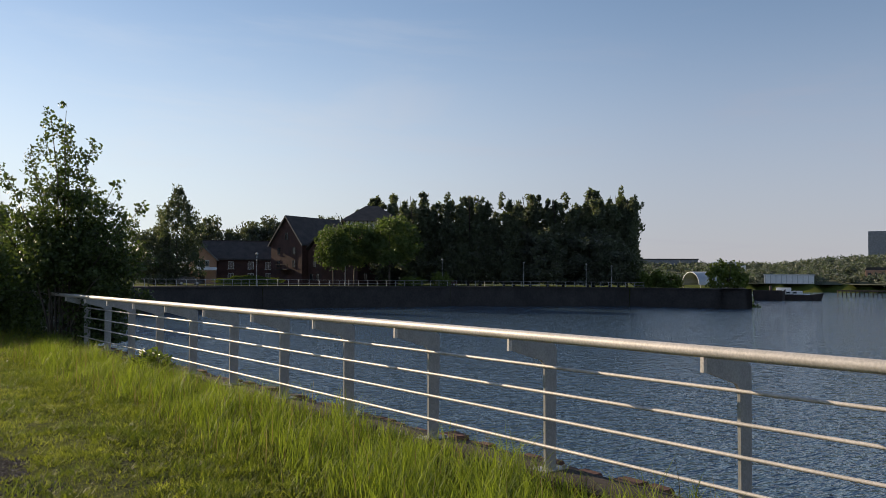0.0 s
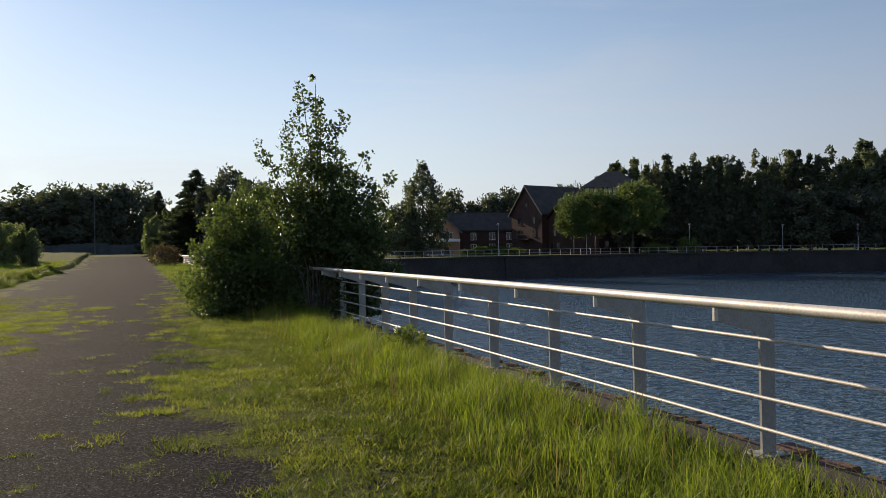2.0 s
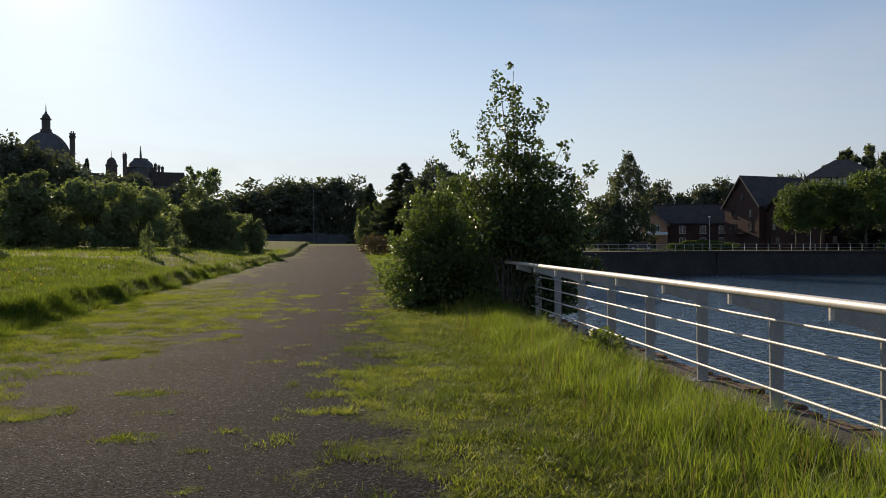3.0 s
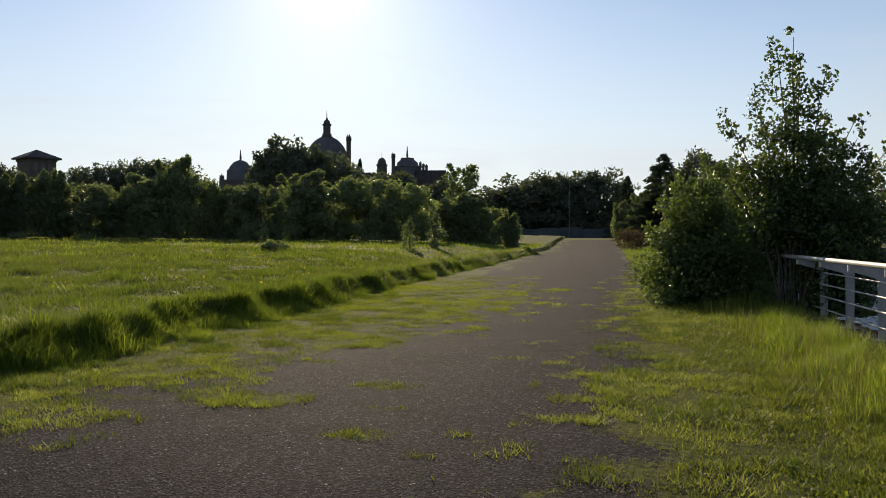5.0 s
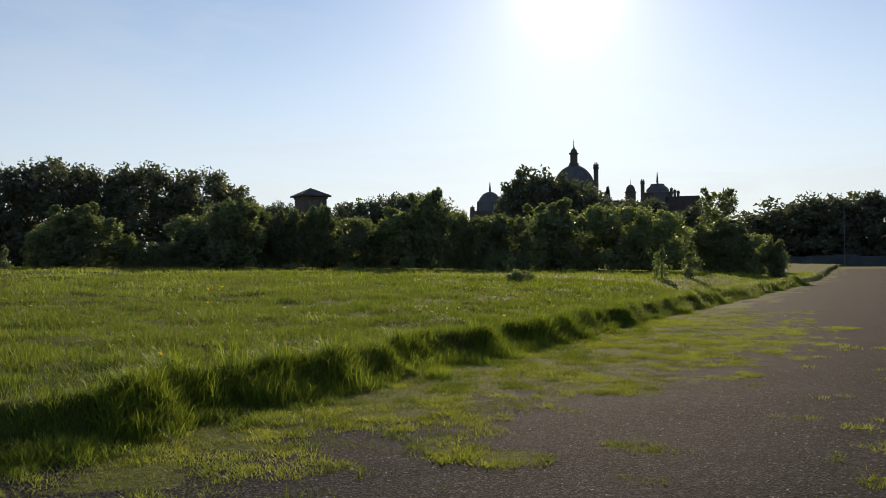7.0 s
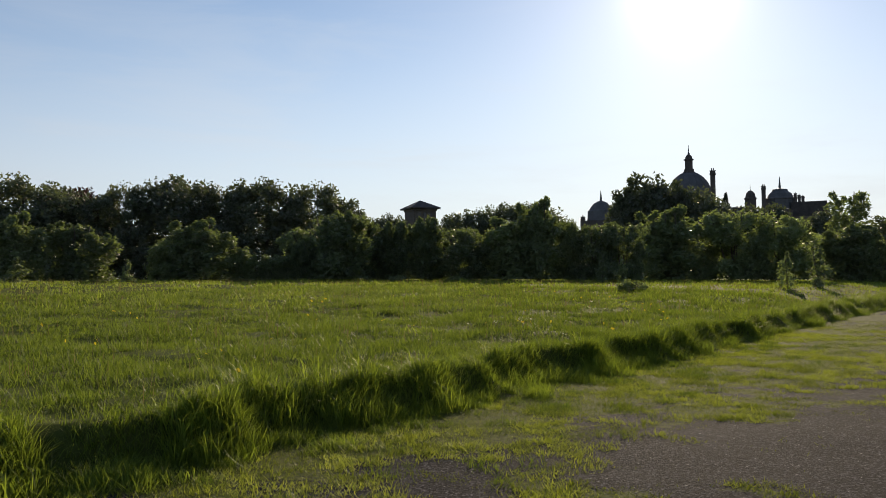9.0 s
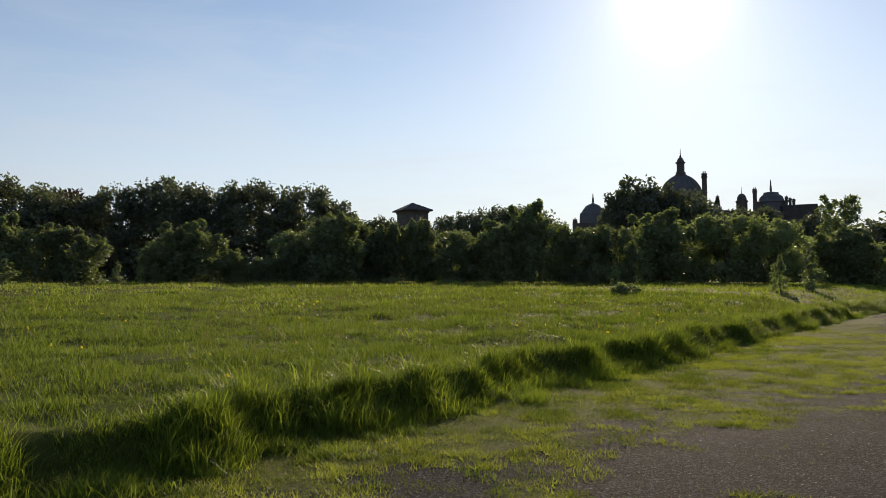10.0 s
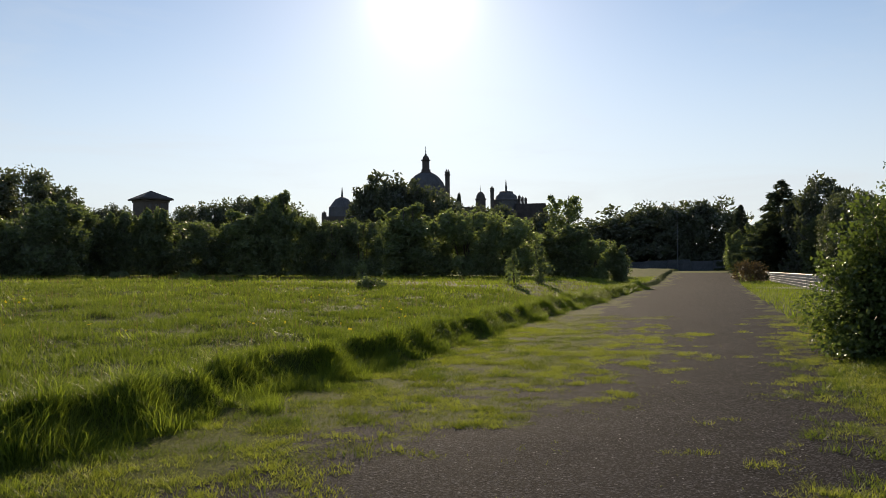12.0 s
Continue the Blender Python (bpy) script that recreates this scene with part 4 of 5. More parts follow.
windows(h1, [(6.6, 3.6), (5.7, 1.0), (7.5, 1.0)], 1.499, 0.9, 1.3, DARK_TIMBER)

h2 = thing("house", "tall house with a hipped roof and white timbered top storey", "house", pose(94, 143, 0, 0, 0, -33), "houses on the far quay")
part("wall", boxes((-6, 6, 0, 12, 0, 12.6)), BRICK, h2)
part("upper_wall", boxes((-6.15, 6.15, -0.15, 12.1, 12.6, 14.4)), WHITE_TRIM, h2, "white rendered top storey")
for k in range(13):
    part("stud", boxes((-6.1 + k * 1.0, -5.85 + k * 1.0, -0.24, -0.151, 12.62, 14.38)), DARK_TIMBER, h2)
bm = bmesh.new()
bv = [bm.verts.new(p) for p in ((-7, -1, 14.3), (7, -1, 14.3), (7, 13, 14.3), (-7, 13, 14.3), (-1.4, 6, 18.3), (1.4, 6, 18.3))]
for f in ((0, 1, 5, 4), (1, 2, 5), (2, 3, 4, 5), (3, 0, 4), (3, 2, 1, 0)):
    bm.faces.new([bv[i] for i in f])
part("roof", bm, SLATE, h2)
windows(h2, [(x, z) for x in (-4, -1.3, 1.3, 4) for z in (1.2, 4.0, 6.8, 9.6)], -0.001, 0.9, 1.4, DARK_TIMBER)

row = thing("terrace", "low red brick terrace with dark tiled roofs and small windows", "house", pose(66, 149, 0, 0, 0, -25), "houses on the far quay")
part("wall", boxes((-8, 8, 0, 9, 0, 5.4)), BRICK, row)
part("roof", prism(((-0.4, 5.3), (4.5, 9.2), (9.4, 5.3), (9.4, 5.0), (4.5, 8.8), (-0.4, 5.0)), -8.4, 8.4), SLATE, row, m=pose(0, 0, 0, 0, 0, 90) @ Matrix.Scale(-1, 4, (0, 1, 0)))
part("ridge", boxes((-8.4, 8.4, 4.35, 4.65, 9.1, 9.3)), SLATE, row)
windows(row, [(-6, 3.2), (-2.4, 3.2), (1.6, 3.2), (5.2, 3.2), (6.6, 3.2), (-6, 0.8), (-2.4, 0.8), (1.6, 0.8), (5.2, 0.8)], -0.001, 1.2, 1.5)

cot = gable_house(56.5, 147, -24, 5.2, 9, 5.0, 7.4, "sunlit brick cottage with a pale lean-to porch roof", BRICK_PALE)
windows(cot, [(-0.9, 3.6), (0.9, 3.6)], -0.001, 0.8, 1.2)
part("porch", prism(((-2.8, 3.0), (2.8, 3.0), (2.8, 3.15), (-2.8, 3.15)), -1.6, 0.0), WHITE_TRIM, cot, "pale sloping porch roof", pose(0, 0, 0.4, 18, 0, 0))
part("door", boxes((-0.5, 0.5, -0.06, 0.0, 0, 2.1)), DARK_TIMBER, cot)


def along_bank(step, end=None):
    """Places along the far quay's edge: x, y and heading."""
    out, left = [], 0.0
    for (x0, y0), (x1, y1) in zip(BANK, BANK[1:]):
        d = math.hypot(x1 - x0, y1 - y0)
        s = left
        while s < d:
            out.append((x0 + (x1 - x0) * s / d, y0 + (y1 - y0) * s / d, math.degrees(math.atan2(y1 - y0, x1 - x0))))
            s += step
        left = s - d
    return out


prom = thing("promenade_railing", "low pale hooped railing along the far quay", "railing", pose(0, 0, 0))
HOOP = tube(bmesh.new(), ((0, 0, 0), (0, 0, 0.85), (0, 0.10, 1.02), (0, 0.28, 1.06)), 0.045, 6)
HOOP = finish("post", HOOP, STEEL)
spots = [p for p in along_bank(1.9) if 30 < p[0] < 129]
for x, y, a in spots:
    hang("post", HOOP, prom, "", pose(x, y + 0.8, 0.05, 0, 0, a))
for z in (0.45, 1.05):
    part("rail", tube(bmesh.new(), [(x, y + 0.8 + (0.25 if z > 1 else 0), z + 0.05) for x, y, a in spots[::4] + spots[-1:]], 0.03, 5), STEEL, prom)


def street_lamp(x, y, h):
    ob = thing("street_lamp", "slim grey promenade lamp post with a small round head", "lamp", pose(x, y, 0), "lamps on the promenade")
    part("pole", lathe(((0.10, 0), (0.10, 0.8), (0.06, 0.9), (0.045, h - 0.3)), 8), STEEL, ob)
    part("head", lathe(((0.05, h - 0.35), (0.22, h - 0.2), (0.24, h - 0.1), (0.10, h + 0.05)), 10), STEEL, ob)


for x, y, h in ((93.0, 116.0, 5.4), (121.6, 104.0, 4.9), (126.0, 101.0, 4.6), (56.0, 121.0, 5.7), (72.0, 118.0, 5.4), (108.0, 108.5, 5.0)):
    street_lamp(x, y, h)


def parked_car(x, y, turn, label, paint):
    ob = thing("car", label, "car", pose(x, y, 0.05, 0, 0, turn), "cars parked on the far quay")
    part("body", prism(((-2.1, 0.35), (2.1, 0.35), (2.15, 0.75), (1.3, 0.92), (0.7, 1.42), (-1.0, 1.45), (-1.75, 0.95), (-2.15, 0.85)), -0.85, 0.85), paint, ob)
    part("window", prism(((1.1, 0.95), (0.65, 1.36), (-0.95, 1.38), (-1.5, 0.97)), -0.86, 0.86), GLASS, ob)
    for wx in (-1.3, 1.3):
        for wy in (-0.82, 0.82):
            wheel = part("wheel", lathe(((0.32, -0.1), (0.32, 0.1)), 14), DARK_TIMBER, ob, m=pose(wx, wy, 0.32, 90, 0, 0))
            part("rim", lathe(((0.2, -0.11), (0.2, 0.11)), 10), STEEL, wheel)


parked_car(45.5, 125, -10, "dark estate car parked behind the promenade railing", CAR_BLACK)
parked_car(96.5, 119, -20, "dark red car parked behind the promenade railing", BRICK)

for x, y, w, turn in ((60.5, 134.0, 12.0, -14), (46.0, 136.0, 7.0, -8)):
    ob = thing("hedge", "clipped light green hedge in front of the houses", "hedge", pose(x, y, 0, 0, 0, turn))
    me = crown_mesh(int(x), 1.5, 2.2, 0.02, "column", 60, 2600, 0.22, LEAF_HEDGE, 0.16, 0.1)
    hang("leaves", me, ob, m=Matrix.Diagonal((w / 2.2, 0.8, 1, 1)))

# ---- down river: arched shelter, boats, jetty, far shore ----
sh = thing("arched_shelter", "pale arched sheet-metal shelter on the quay", "shelter", pose(155.5, 97.2, 0, 0, 0, -112))
arc = [(3.4 * math.cos(a), 0.6 + 3.0 * math.sin(a)) for a in np.linspace(0, math.pi, 13)]
part("roof", prism(arc + [(x * 0.96, 0.6 + (z - 0.6) * 0.95) for x, z in arc[::-1]], -5, 5), SHELTER, sh)
part("back_wall", prism([(x * 0.95, 0.6 + (z - 0.6) * 0.94) for x, z in arc], 4.6, 4.8), DARK_TIMBER, sh)
for px in (-3.3, 3.3):
    for py in (-4.6, 0, 4.6):
        part("leg", boxes((px - 0.08, px + 0.08, py - 0.08, py + 0.08, 0, 0.9)), STEEL, sh)


def hull(l, w, h, rake):
    bm = bmesh.new()
    out = []
    for z, k in ((0, 0.92), (h, 1.0)):
        out.append([bm.verts.new(p) for p in ((-l / 2 * k, -w / 2 * k, z), (l / 2 - rake * (2 - k), -w / 2 * k, z), (l / 2 * k, 0, z + (0.5 if z else 0)), (l / 2 - rake * (2 - k), w / 2 * k, z), (-l / 2 * k, w / 2 * k, z))])
    for i in range(5):
        bm.faces.new((out[0][i], out[0][(i + 1) % 5], out[1][(i + 1) % 5], out[1][i]))
    bm.faces.new(out[0][::-1])
    bm.faces.new(out[1])
    return bm


ferry = thing("ferry_boat", "moored ferry with a black hull and white upper decks", "boat", pose(216.2, 111.0, WATER_Z - 0.3, 0, 0, -62))
part("hull", hull(18, 5, 2.0, 3.0), HULL, ferry)
part("upper_deck", boxes((-8.5, 3.5, -2.2, 2.2, 2.0, 3.0), (-8.5, 5.5, -2.3, 2.3, 1.9, 2.1), bevel=0.05), WHITE_PAINT, ferry, "white upper deck")
part("cabin", boxes((-3.5, 0.5, -1.5, 1.5, 3.0, 3.9), bevel=0.08), WHITE_PAINT, ferry)
for k in range(6):
    part("window", boxes((-7.6 + k * 1.7, -6.6 + k * 1.7, -2.24, -2.19, 2.3, 2.75)), GLASS, ferry)
part("funnel", lathe(((0.4, 3.0), (0.35, 4.4)), 10), HULL, ferry, m=pose(-5, 0, 0))
barge = thing("barge", "rusty dark barge moored alongside the quay", "boat", pose(208.0, 112.5, WATER_Z - 0.3, 0, 0, -62))
part("hull", hull(8.6, 5, 3.0, 0.8), HULL, barge)
part("rail", boxes((-4.2, 3.4, -2.45, -2.35, 3.0, 3.15), (-4.2, 3.4, 2.35, 2.45, 3.0, 3.15), (-4.2, -4.0, -2.4, 2.4, 3.0, 3.3)), HULL, barge)
shed = thing("riverside_shed", "long low white shed on the far shore", "building", pose(400.5, 199, 0.5, 0, 0, -61))
part("wall", boxes((-22, 2, 0, 12, 0, 4.4)), WHITE_PAINT, shed)
part("roof", prism(((-22.5, 4.4), (2.5, 4.4), (2.5, 4.8), (-22.5, 4.8)), -0.5, 12.5), SHELTER, shed)
for k in range(9):
    part("post", boxes((-21.6 + k * 2.6, -21.3 + k * 2.6, -0.3, -0.05, 0, 4.4)), STEEL, shed)
block = thing("white_block", "distant white flat-roofed apartment block on the hillside", "building", pose(428, 262, 4, 0, 0, -60))
part("wall", boxes((-10, 4, 0, 10, 0, 9), (6, 9, 0, 10, 0, 7)), WHITE_PAINT, block)
for k in range(5):
    for s in range(3):
        part("window", boxes((-9.2 + k * 2.6, -7.6 + k * 2.6, -0.05, 0.02, 1 + s * 2.7, 2.4 + s * 2.7)), GLASS, block)
slab = thing("warehouse", "long flat-roofed grey warehouse on the hilltop", "building", pose(430, 300, 6, 0, 0, -55))
part("wall", boxes((-45, 12, 0, 20, 0, 9.0)), TOWER_CLAD, slab)
part("roof", boxes((-45.5, 12.5, -0.5, 20.5, 9.0, 9.6)), SLATE, slab)
jet = thing("timber_jetty", "dark timber jetty on piles at the far shore", "jetty", pose(297, 126, WATER_Z, 0, 0, -65))
part("deck", boxes((-9, 9, -1.5, 1.5, 1.9, 2.4)), DARK_TIMBER, jet)
for k in range(13):
    part("pile", lathe(((0.22, -2.5), (0.2, 2.2)), 8), DARK_TIMBER, jet, m=pose(-8.6 + k * 1.43, -1.5, 0))
tower = thing("tower_block", "distant grey slab tower block on the skyline", "building", pose(823.5, 347, 0, 0, 0, -68))
part("wall", boxes((-7.5, 12, 0, 22, 0, 52.5)), TOWER_CLAD, tower)
for k in range(17):
    part("floor_band", boxes((-7.55, 12.05, -0.25, 0.0, 3.0 + k * 2.9, 3.9 + k * 2.9)), TOWER_CLAD, tower)

mill = thing("brick_mill", "long low brown brick building above the far shore", "building", pose(432, 172, 3.0, 0, 0, -66))
part("wall", boxes((-12, 22, 0, 10, 0, 5.0)), BRICK_PALE, mill)
part("roof", prism(((-12.5, 5.0), (22.5, 5.0), (21.5, 6.4), (-11.5, 6.4)), 0, 10), SLATE, mill)
for k in range(10):
    part("window", boxes((-11 + k * 3.2, -9.4 + k * 3.2, -0.05, 0.02, 1.4, 3.6)), GLASS, mill)

# wooded hill on the far shore
bm = bmesh.new()
cols = []
for k in range(40):
    az = radians(46 + k * 1.1)
    hgt = np.interp(46 + k * 1.1, [46, 53, 58, 61, 64, 67.5, 75, 90], [9, 9.5, 9.5, 9.0, 12.5, 14.0, 15, 15])
    cols.append([bm.verts.new((-4 + d * math.sin(az), -5 + d * math.cos(az), z)) for d, z in ((452, 0.2), (475, 3.0), (520, hgt * 0.8), (600, hgt), (900, hgt))])
for p, q in zip(cols, cols[1:]):
    for i in range(4):
        bm.faces.new((p[i], q[i], q[i + 1], p[i + 1]))
tagged(new("hillside", finish("hillside", bm, HILL_EARTH, False)), "low wooded hill along the far river bank", "hill", kind="structure")
rng = np.random.default_rng(8)
cent = []
for k in range(620):
    az = rng.uniform(50, 72)
    d = rng.uniform(455, 560)
    hh = np.interp(az, [46, 53, 58, 61, 64, 67.5, 75], [9, 9.5, 9.5, 9.0, 12.5, 14.0, 15]) * min(1, (d - 448) / 80)
    cent.append((-4 + d * math.sin(radians(az)), -5 + d * math.cos(radians(az)), hh + 1.0, rng.uniform(2.0, 4.8)))
cent = np.array(cent)
own = np.repeat(np.arange(len(cent)), 110)
o = rng.normal(size=(len(own), 3))
o /= np.linalg.norm(o, axis=1, keepdims=True)
p = cent[own, :3] + o * cent[own, 3:] * (rng.random(len(own)) ** 0.4)[:, None] * [1, 1, 0.9]
u = rng.normal(size=p.shape) * 0.48
v = rng.normal(size=p.shape) * 0.48
tagged(new("far_woods", tri_mesh("far_woods", np.stack([p - u, p + v, p + u], 1), np.arange(len(p) * 3), LEAF_FAR_HAZED)), "green woods covering the far river bank, haze put into their leaf colour", "woods", kind="stuff")

# ---- grass ----


def blades(name, label, xy, tall, wide, material, seed, lean=0.45, simple=False, category="grass"):
    """Bent, tapered blades rooted at xy."""
    rng = np.random.default_rng(seed)
    n = len(xy)
    if n == 0:
        return
    z = height(xy[:, 0], xy[:, 1]) - 0.01
    root = np.column_stack([xy, z])
    a = rng.random(n) * 2 * math.pi
    side = np.stack([np.cos(a), np.sin(a), np.zeros(n)], -1)
    b = a + math.pi / 2 + rng.normal(size=n) * 0.5
    bend = np.stack([np.cos(b), np.sin(b), np.zeros(n)], -1) * (tall * lean * (0.3 + rng.random(n)))[:, None]
    up = np.zeros((n, 3))
    up[:, 2] = tall
    w = (wide * (0.7 + 0.6 * rng.random(n)))[:, None] / 2
    if simple:
        q = np.stack([root - side * w, root + side * w, root + up * (1 - lean * 0.25) + bend], 1)
        tagged(new(name, tri_mesh(name, q, np.arange(n * 3), material)), label, category, kind="stuff")
        return
    q = np.stack([root - side * w, root + side * w, root + up * 0.55 + bend * 0.35 + side * w * 0.8, root + up * 0.55 + bend * 0.35 - side * w * 0.8, root + up * (1 - lean * 0.25) + bend], 1)
    i = np.arange(n)[:, None] * 5
    tris = np.concatenate([i + [0, 1, 2], i + [0, 2, 3], i + [3, 2, 4]])
    tagged(new(name, tri_mesh(name, q, tris, material)), label, category, kind="stuff")


def thicket(n, x0, x1, y0, y1, rng, keep):
    xy = np.column_stack([rng.uniform(x0, x1, n), rng.uniform(y0, y1, n)])
    return xy[rng.random(n) < keep(xy[:, 0], xy[:, 1])]


DOCK = kind_of_tree((95, 96), 0.55, 1.1, 0.02, "round", 40, 1500, 0.09, LEAF_SCRUB, 0.012, 5, 3, 0.16, 0.3)
for x, y, h, w in ((-36.9, 35.9, 0.4, 1.0), (-18.0, 29.2, 0.43, 1.1), (-43.1, 51.5, 0.46, 1.2), (-35.4, 40.2, 0.37, 0.9)):
    plant(DOCK, "weed_clump", "dull green clump of tall weeds in the meadow", "weed clumps on the meadow", x, y, h, w, "weeds")

NETTLE = kind_of_tree((97,), 0.5, 0.5, 0.05, "round", 24, 420, 0.075, LEAF_HEDGE, 0.008, 4, 3, 0.2, 0.3)
plant(NETTLE, "leafy_weed", "yellow-green leafy weed standing by the railing", "", -0.17, 4.65, 0.5, 0.55, "weeds")

rng = np.random.default_rng(17)


def tussocks(name, label, spots, per, spread, tall, wide, material, seed, lean=0.6, simple=False):
    """Clumps of blades that fall outwards from their middle."""
    rng = np.random.default_rng(seed)
    own = np.repeat(np.arange(len(spots)), per)
    xy = spots[own] + rng.normal(size=(len(own), 2)) * (spread if np.isscalar(spread) else spread[own][:, None])
    hs = tall * (0.6 + 0.7 * rng.random(len(spots)))
    t = hs[own] * (0.5 + 0.6 * rng.random(len(own)))
    blades(name, label, xy, t, wide if np.isscalar(wide) else wide[own], material, seed, lean, simple)


def away(x, y):
    return np.hypot(x + 4, y + 3)


# tall grass of the verge beside the railing
xy = thicket(230000, -2.4, 0.30, -8.5, 26, rng, lambda x, y: smooth((x + 1.75) / 0.9 + 0.45 * ripple(x, y, 0.8, 1.5)) * (0.55 + 0.45 * ripple(x, y, 0.4, 0.3)) * smooth((0.18 - x + 0.15 * ripple(x, y, 0.5, 8)) / 0.3) * np.clip(1.25 - (y + 6) / 40, 0.3, 1))
t = (0.10 + 0.19 * smooth((xy[:, 0] + 1.8) / 1.2)) * (0.4 + 0.85 * rng.random(len(xy))) * np.clip(1 + 0.75 * ripple(xy[:, 0], xy[:, 1], 0.42, 2.2) + 0.5 * ripple(xy[:, 0], xy[:, 1], 0.17, 6.2), 0.35, 1.7) * (1 - 0.5 * smooth((xy[:, 0] + 0.15) / 0.4))
blades("verge_grass", "long bright green grass along the foot of the railing", xy, t, 0.006 + 0 * t, GRASS_TALL, 1, 0.62)
# seeding stalks in it, and dry ones on the quay edge
xy = thicket(2800, -1.6, 0.7, -8.5, 22, rng, lambda x, y: (0.5 + 0.5 * ripple(x, y, 0.7, 3)) * np.where(x > 0.2, 0.7, 1))
t = (0.26 + 0.26 * rng.random(len(xy))) * np.where(xy[:, 0] > 0.2, 0.55, 1)
blades("seed_stalks", "dry pale seed stalks standing in the verge grass", xy, t, 0.006 + 0 * t, GRASS_SEED, 2, 0.25)
# broad-leaved weeds among the verge grass
spots = thicket(900, -3.4, 0.1, -7, 14, rng, lambda x, y: smooth((x + 3.0) / 1.2) * 0.8)
tussocks("verge_weeds", "low broad-leaved weeds in the verge", spots, 24, 0.07, 0.085, 0.016, GRASS_SHORT, 12, 1.2)
# short turf on both edges of the track
xy = thicket(900000, -9.7, -1.0, -6, 26, rng, lambda x, y: np.where(cover(x, y) > 0.3, 0.3 + 0.7 * cover(x, y), 0.7 * cover(x, y)) * smooth(0.72 + 0.6 * ripple(x, y, 0.12, 3)) * np.clip(1.3 - (y + 3) / 26, 0.22, 1))
t = (0.018 + 0.036 * rng.random(len(xy))) * (0.75 + 1.5 * np.clip(ripple(xy[:, 0], xy[:, 1], 0.35, 5), 0, 1)) * (1 + 1.2 * smooth((xy[:, 0] + 2.6) / 1.2))
blades("track_turf", "short yellow-green turf creeping over the gravel", xy, t, 0.0105 + 0 * t, GRASS_SHORT, 3, 0.95, True)
# tufts standing out of the turf, and dead growth on the quay edge
spots = thicket(30000, -9.6, -1.0, -6, 22, rng, lambda x, y: np.clip((cover(x, y) - 0.08) * 3, 0, 1) * smooth(0.25 + 1.6 * ripple(x, y, 0.5, 9)) * 0.7)
tussocks("turf_tufts", "small brighter tufts standing in the short turf", spots, 26, 0.055, 0.076, 0.009, GRASS_SHORT, 13, 1.0, True)
spots = np.concatenate([thicket(3000, -3.7, -1.1, -5, 12, rng, lambda x, y: smooth((x + 3.7) / 1.2) * smooth(0.35 + 1.3 * ripple(x, y, 0.45, 13))), thicket(2600, -9.4, -6.8, -4, 16, rng, lambda x, y: smooth((-6.6 - x) / 2.2) * smooth(0.2 + 1.3 * ripple(x, y, 0.5, 15)))])
tussocks("coarse_tufts", "coarse darker green tufts dotted over the turf", spots, 34, 0.07, 0.105, 0.008, GRASS_TALL, 23, 0.85, True)
spots = thicket(7000, 0.10, 1.0, -8.5, 13.8, rng, lambda x, y: smooth(0.6 + ripple(x, y, 0.4, 2)))
tussocks("dead_growth", "brown dead growth matted over the quay edge", spots, 14, 0.05, 0.15, 0.016, DEAD, 14, 1.3, True)
# overhanging grass bank at the edge of the meadow
heart = np.column_stack([-9.80 + 0.12 * rng.normal(size=110), np.linspace(-6, 66, 110) + 0.14 * rng.normal(size=110)])
heart[:, 0] += 0.30 * ripple(0 * heart[:, 1], heart[:, 1], 0.8, 1.2)
size = rng.uniform(0.55, 1.45, 110)
spots = heart[np.repeat(np.arange(110), 19)] + rng.normal(size=(2090, 2)) * [0.17, 0.14] - [0.05, 0]
tussocks("bank_grass", "dark shaggy grass bank along the edge of the meadow", spots, 40, 0.075, 0.30 * np.repeat(size, 19), 0.009, GRASS_TALL, 5, 0.95)
heart = np.column_stack([rng.normal(-9.40, 0.12, 26), rng.uniform(-5, 9, 26)])
spots = heart[np.repeat(np.arange(26), 10)] + rng.normal(size=(260, 2)) * 0.11
tussocks("bank_foot_grass", "bright loose tussocks at the foot of the grass bank", spots, 36, 0.06, 0.20 * np.repeat(rng.uniform(0.5, 1.3, 26), 10), 0.008, GRASS_TALL, 31, 0.9, True)
spots = thicket(5500, -10.15, -9.25, -6, 40, rng, lambda x, y: smooth((-9.35 - x + 0.26 * ripple(0 * y, y, 0.7, 1.2)) / 0.15) * np.clip(1.2 - (y + 3) / 30, 0.2, 1))
tussocks("bank_face_grass", "matted dark grass hanging down the face of the bank", spots, 24, 0.06, 0.19 * np.clip(1 + 0.8 * ripple(spots[:, 0], spots[:, 1], 0.3, 4), 0.4, 1.8), 0.009, GRASS_TALL, 21, 0.9, True)
# meadow in clumps, coarser with distance
spots = thicket(54000, -32, -9.9, -6, 32, rng, lambda x, y: np.clip(11 / away(x, y), 0, 1) ** 1.2 * smooth(0.62 + 0.9 * ripple(x, y, 0.55, 2)))
dist = away(spots[:, 0], spots[:, 1])
tussocks("meadow_grass", "sunlit uneven meadow grass with clover and weeds", spots, 24, 0.05 + 0.006 * dist, 0.115 * np.clip(1 + 0.9 * ripple(spots[:, 0], spots[:, 1], 1.0, 0.7) + 0.8 * ripple(spots[:, 0], spots[:, 1], 0.35, 5.7), 0.2, 2.4), 0.005 + 0.0007 * dist, GRASS_MEADOW, 6, 0.65, True)
spots = thicket(16000, -75, -10.2, 0, 110, rng, lambda x, y: np.where(away(x, y) < 24, 0.05, 1) * (away(x, y) < 95) * (0.75 + 0.25 * ripple(x, y, 3, 2)))
dist = away(spots[:, 0], spots[:, 1])
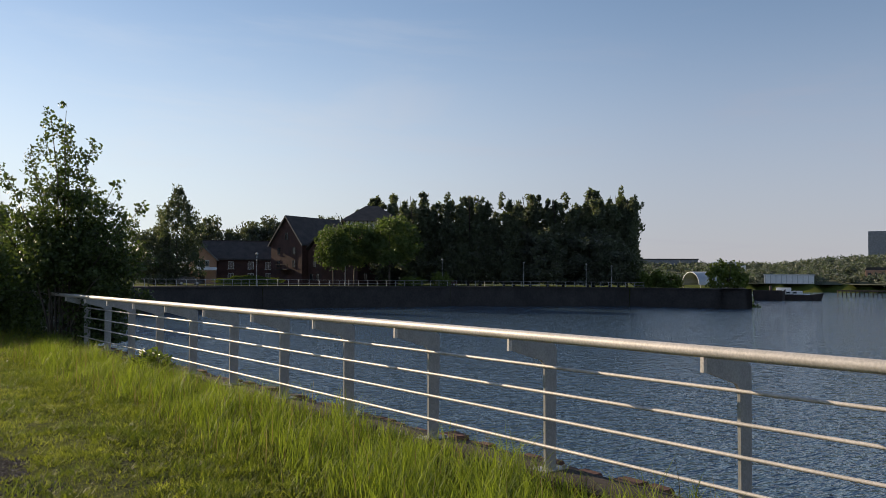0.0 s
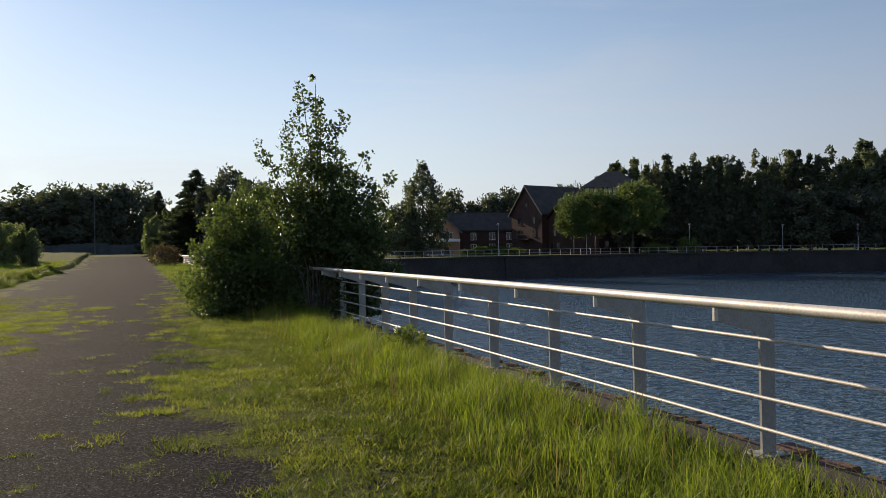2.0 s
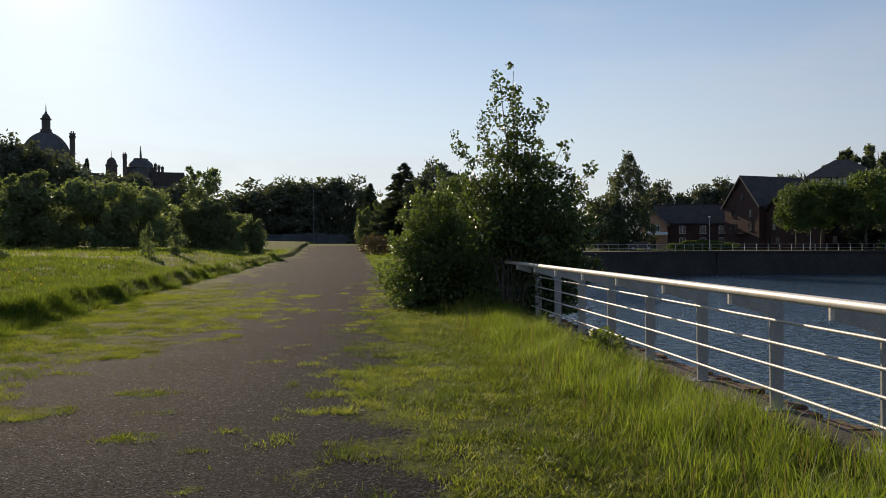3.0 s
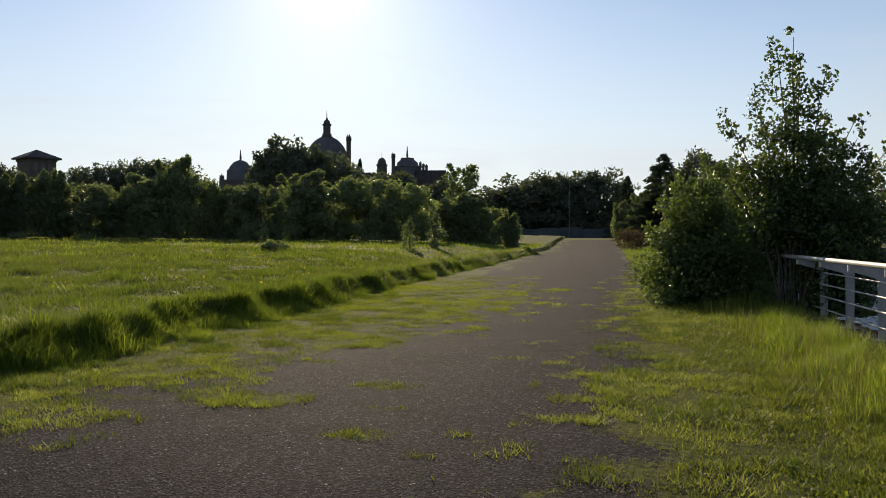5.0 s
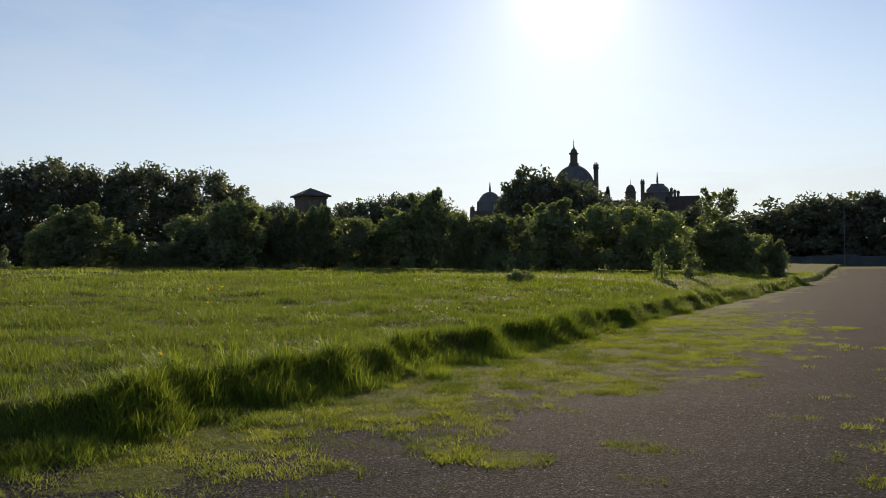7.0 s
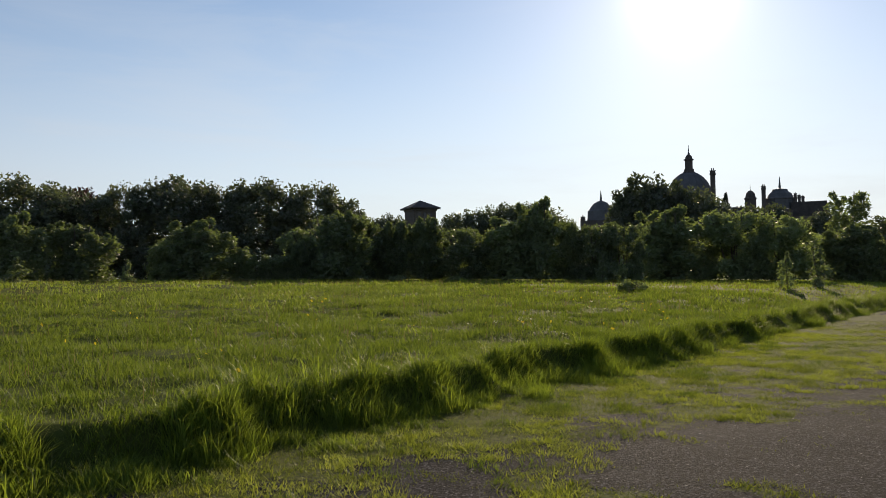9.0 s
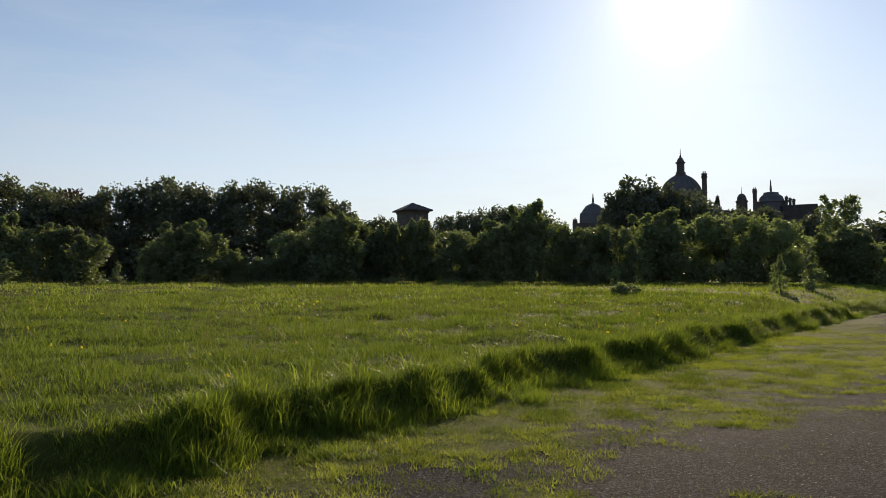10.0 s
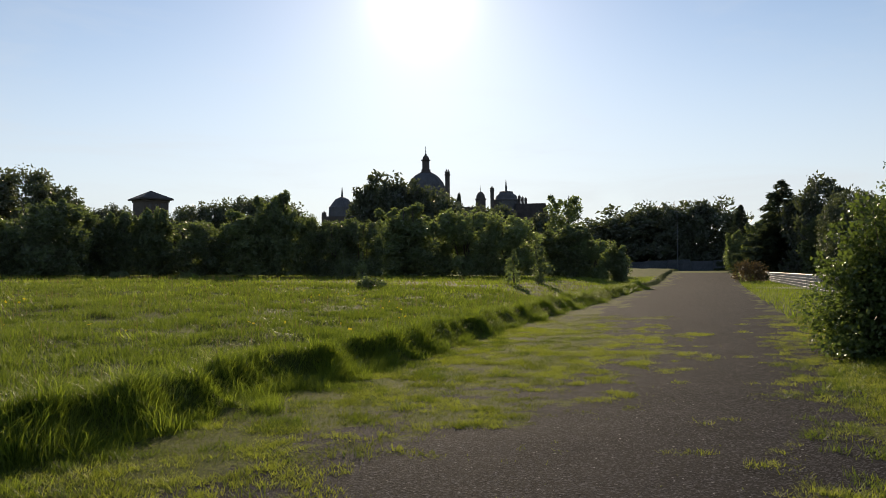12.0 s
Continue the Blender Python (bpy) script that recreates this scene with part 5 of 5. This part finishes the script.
tussocks("far_meadow_grass", "pale green meadow grass running back to the scrub", spots, 16, 0.30 + 0 * dist, 0.18 * np.clip(1 + 0.9 * ripple(spots[:, 0], spots[:, 1], 2.2, 0.7), 0.3, 2), 0.024 + 0.0007 * dist, GRASS_MEADOW, 7, 0.7, True)
xy = thicket(220000, -32, -9.9, -6, 30, rng, lambda x, y: np.clip(11 / away(x, y), 0, 1) * smooth(0.65 + 0.9 * ripple(x, y, 1.4, 11)))
t = 0.05 + 0.09 * rng.random(len(xy))
blades("meadow_herbs", "leafy clover and dock among the meadow grass", xy, t, 0.013 + 0.0006 * away(xy[:, 0], xy[:, 1]), GRASS_MEADOW, 15, 1.3, True)
xy = thicket(15000, -45, -10.3, -3, 50, rng, lambda x, y: 0.40 + 0.45 * ripple(x, y, 2.2, 4))
t = 0.20 + 0.16 * rng.random(len(xy))
blades("meadow_seed_stalks", "brown seed heads standing above the meadow", xy, t, 0.004 + 0.0004 * away(xy[:, 0], xy[:, 1]), GRASS_SEED, 8, 0.12, True)
xy = thicket(700, -22, -10.2, -3, 24, rng, lambda x, y: smooth(ripple(x, y, 1.8, 6)))
head = np.column_stack([xy, height(xy[:, 0], xy[:, 1]) + 0.16 + 0.10 * rng.random(len(xy))])
u, v = rng.normal(size=head.shape) * 0.016, rng.normal(size=head.shape) * 0.016
tagged(new("meadow_flowers", tri_mesh("meadow_flowers", np.stack([head - u, head + v, head + u, head - u, head + u, head - v], 1), np.arange(len(xy) * 6), FLOWER)), "small yellow flowers dotted over the meadow", "flowers", kind="stuff")
xy = thicket(30000, -8, 5, 24, 110, rng, lambda x, y: ((x > right_edge(y) + 0.2) & (x < rail_x(y) + 0.5)) * 1.0)
blades("far_verge_grass", "green verge grass further along the railing", xy, 0.12 + 0.15 * rng.random(len(xy)), 0.03 + 0 * xy[:, 0], GRASS_TALL, 9, 0.5, True)

# loose stones of the track
xy = thicket(150000, -9.2, -2.0, -4.8, 15, rng, lambda x, y: (cover(x, y) < 0.6) * np.clip(1.15 - (y + 3) / 13, 0.08, 1))
n = len(xy)
cone = np.array([(1, 0, 0), (-0.5, 0.87, 0), (-0.5, -0.87, 0), (0.1, 0.0, 1)], float)
a = rng.random(n) * 6.28
s = 0.004 + 0.0105 * rng.random(n) ** 3
shape = cone[None] * (0.65 + 0.7 * rng.random((n, 4, 1)))
vx = shape[..., 0] * np.cos(a)[:, None] - shape[..., 1] * np.sin(a)[:, None]
vy = shape[..., 0] * np.sin(a)[:, None] + shape[..., 1] * np.cos(a)[:, None]
v = np.stack([vx, vy, shape[..., 2] * 0.42], -1) * s[:, None, None] + np.column_stack([xy, height(xy[:, 0], xy[:, 1]) - 0.001])[:, None]
f = np.array([(0, 1, 3), (1, 2, 3), (2, 0, 3)])
tris = (np.arange(n)[:, None, None] * 4 + f[None]).reshape(-1, 3)
tagged(new("gravel", tri_mesh("gravel", v, tris, GRAVEL_STONE)), "loose grey-brown gravel stones on the track", "gravel", kind="stuff")
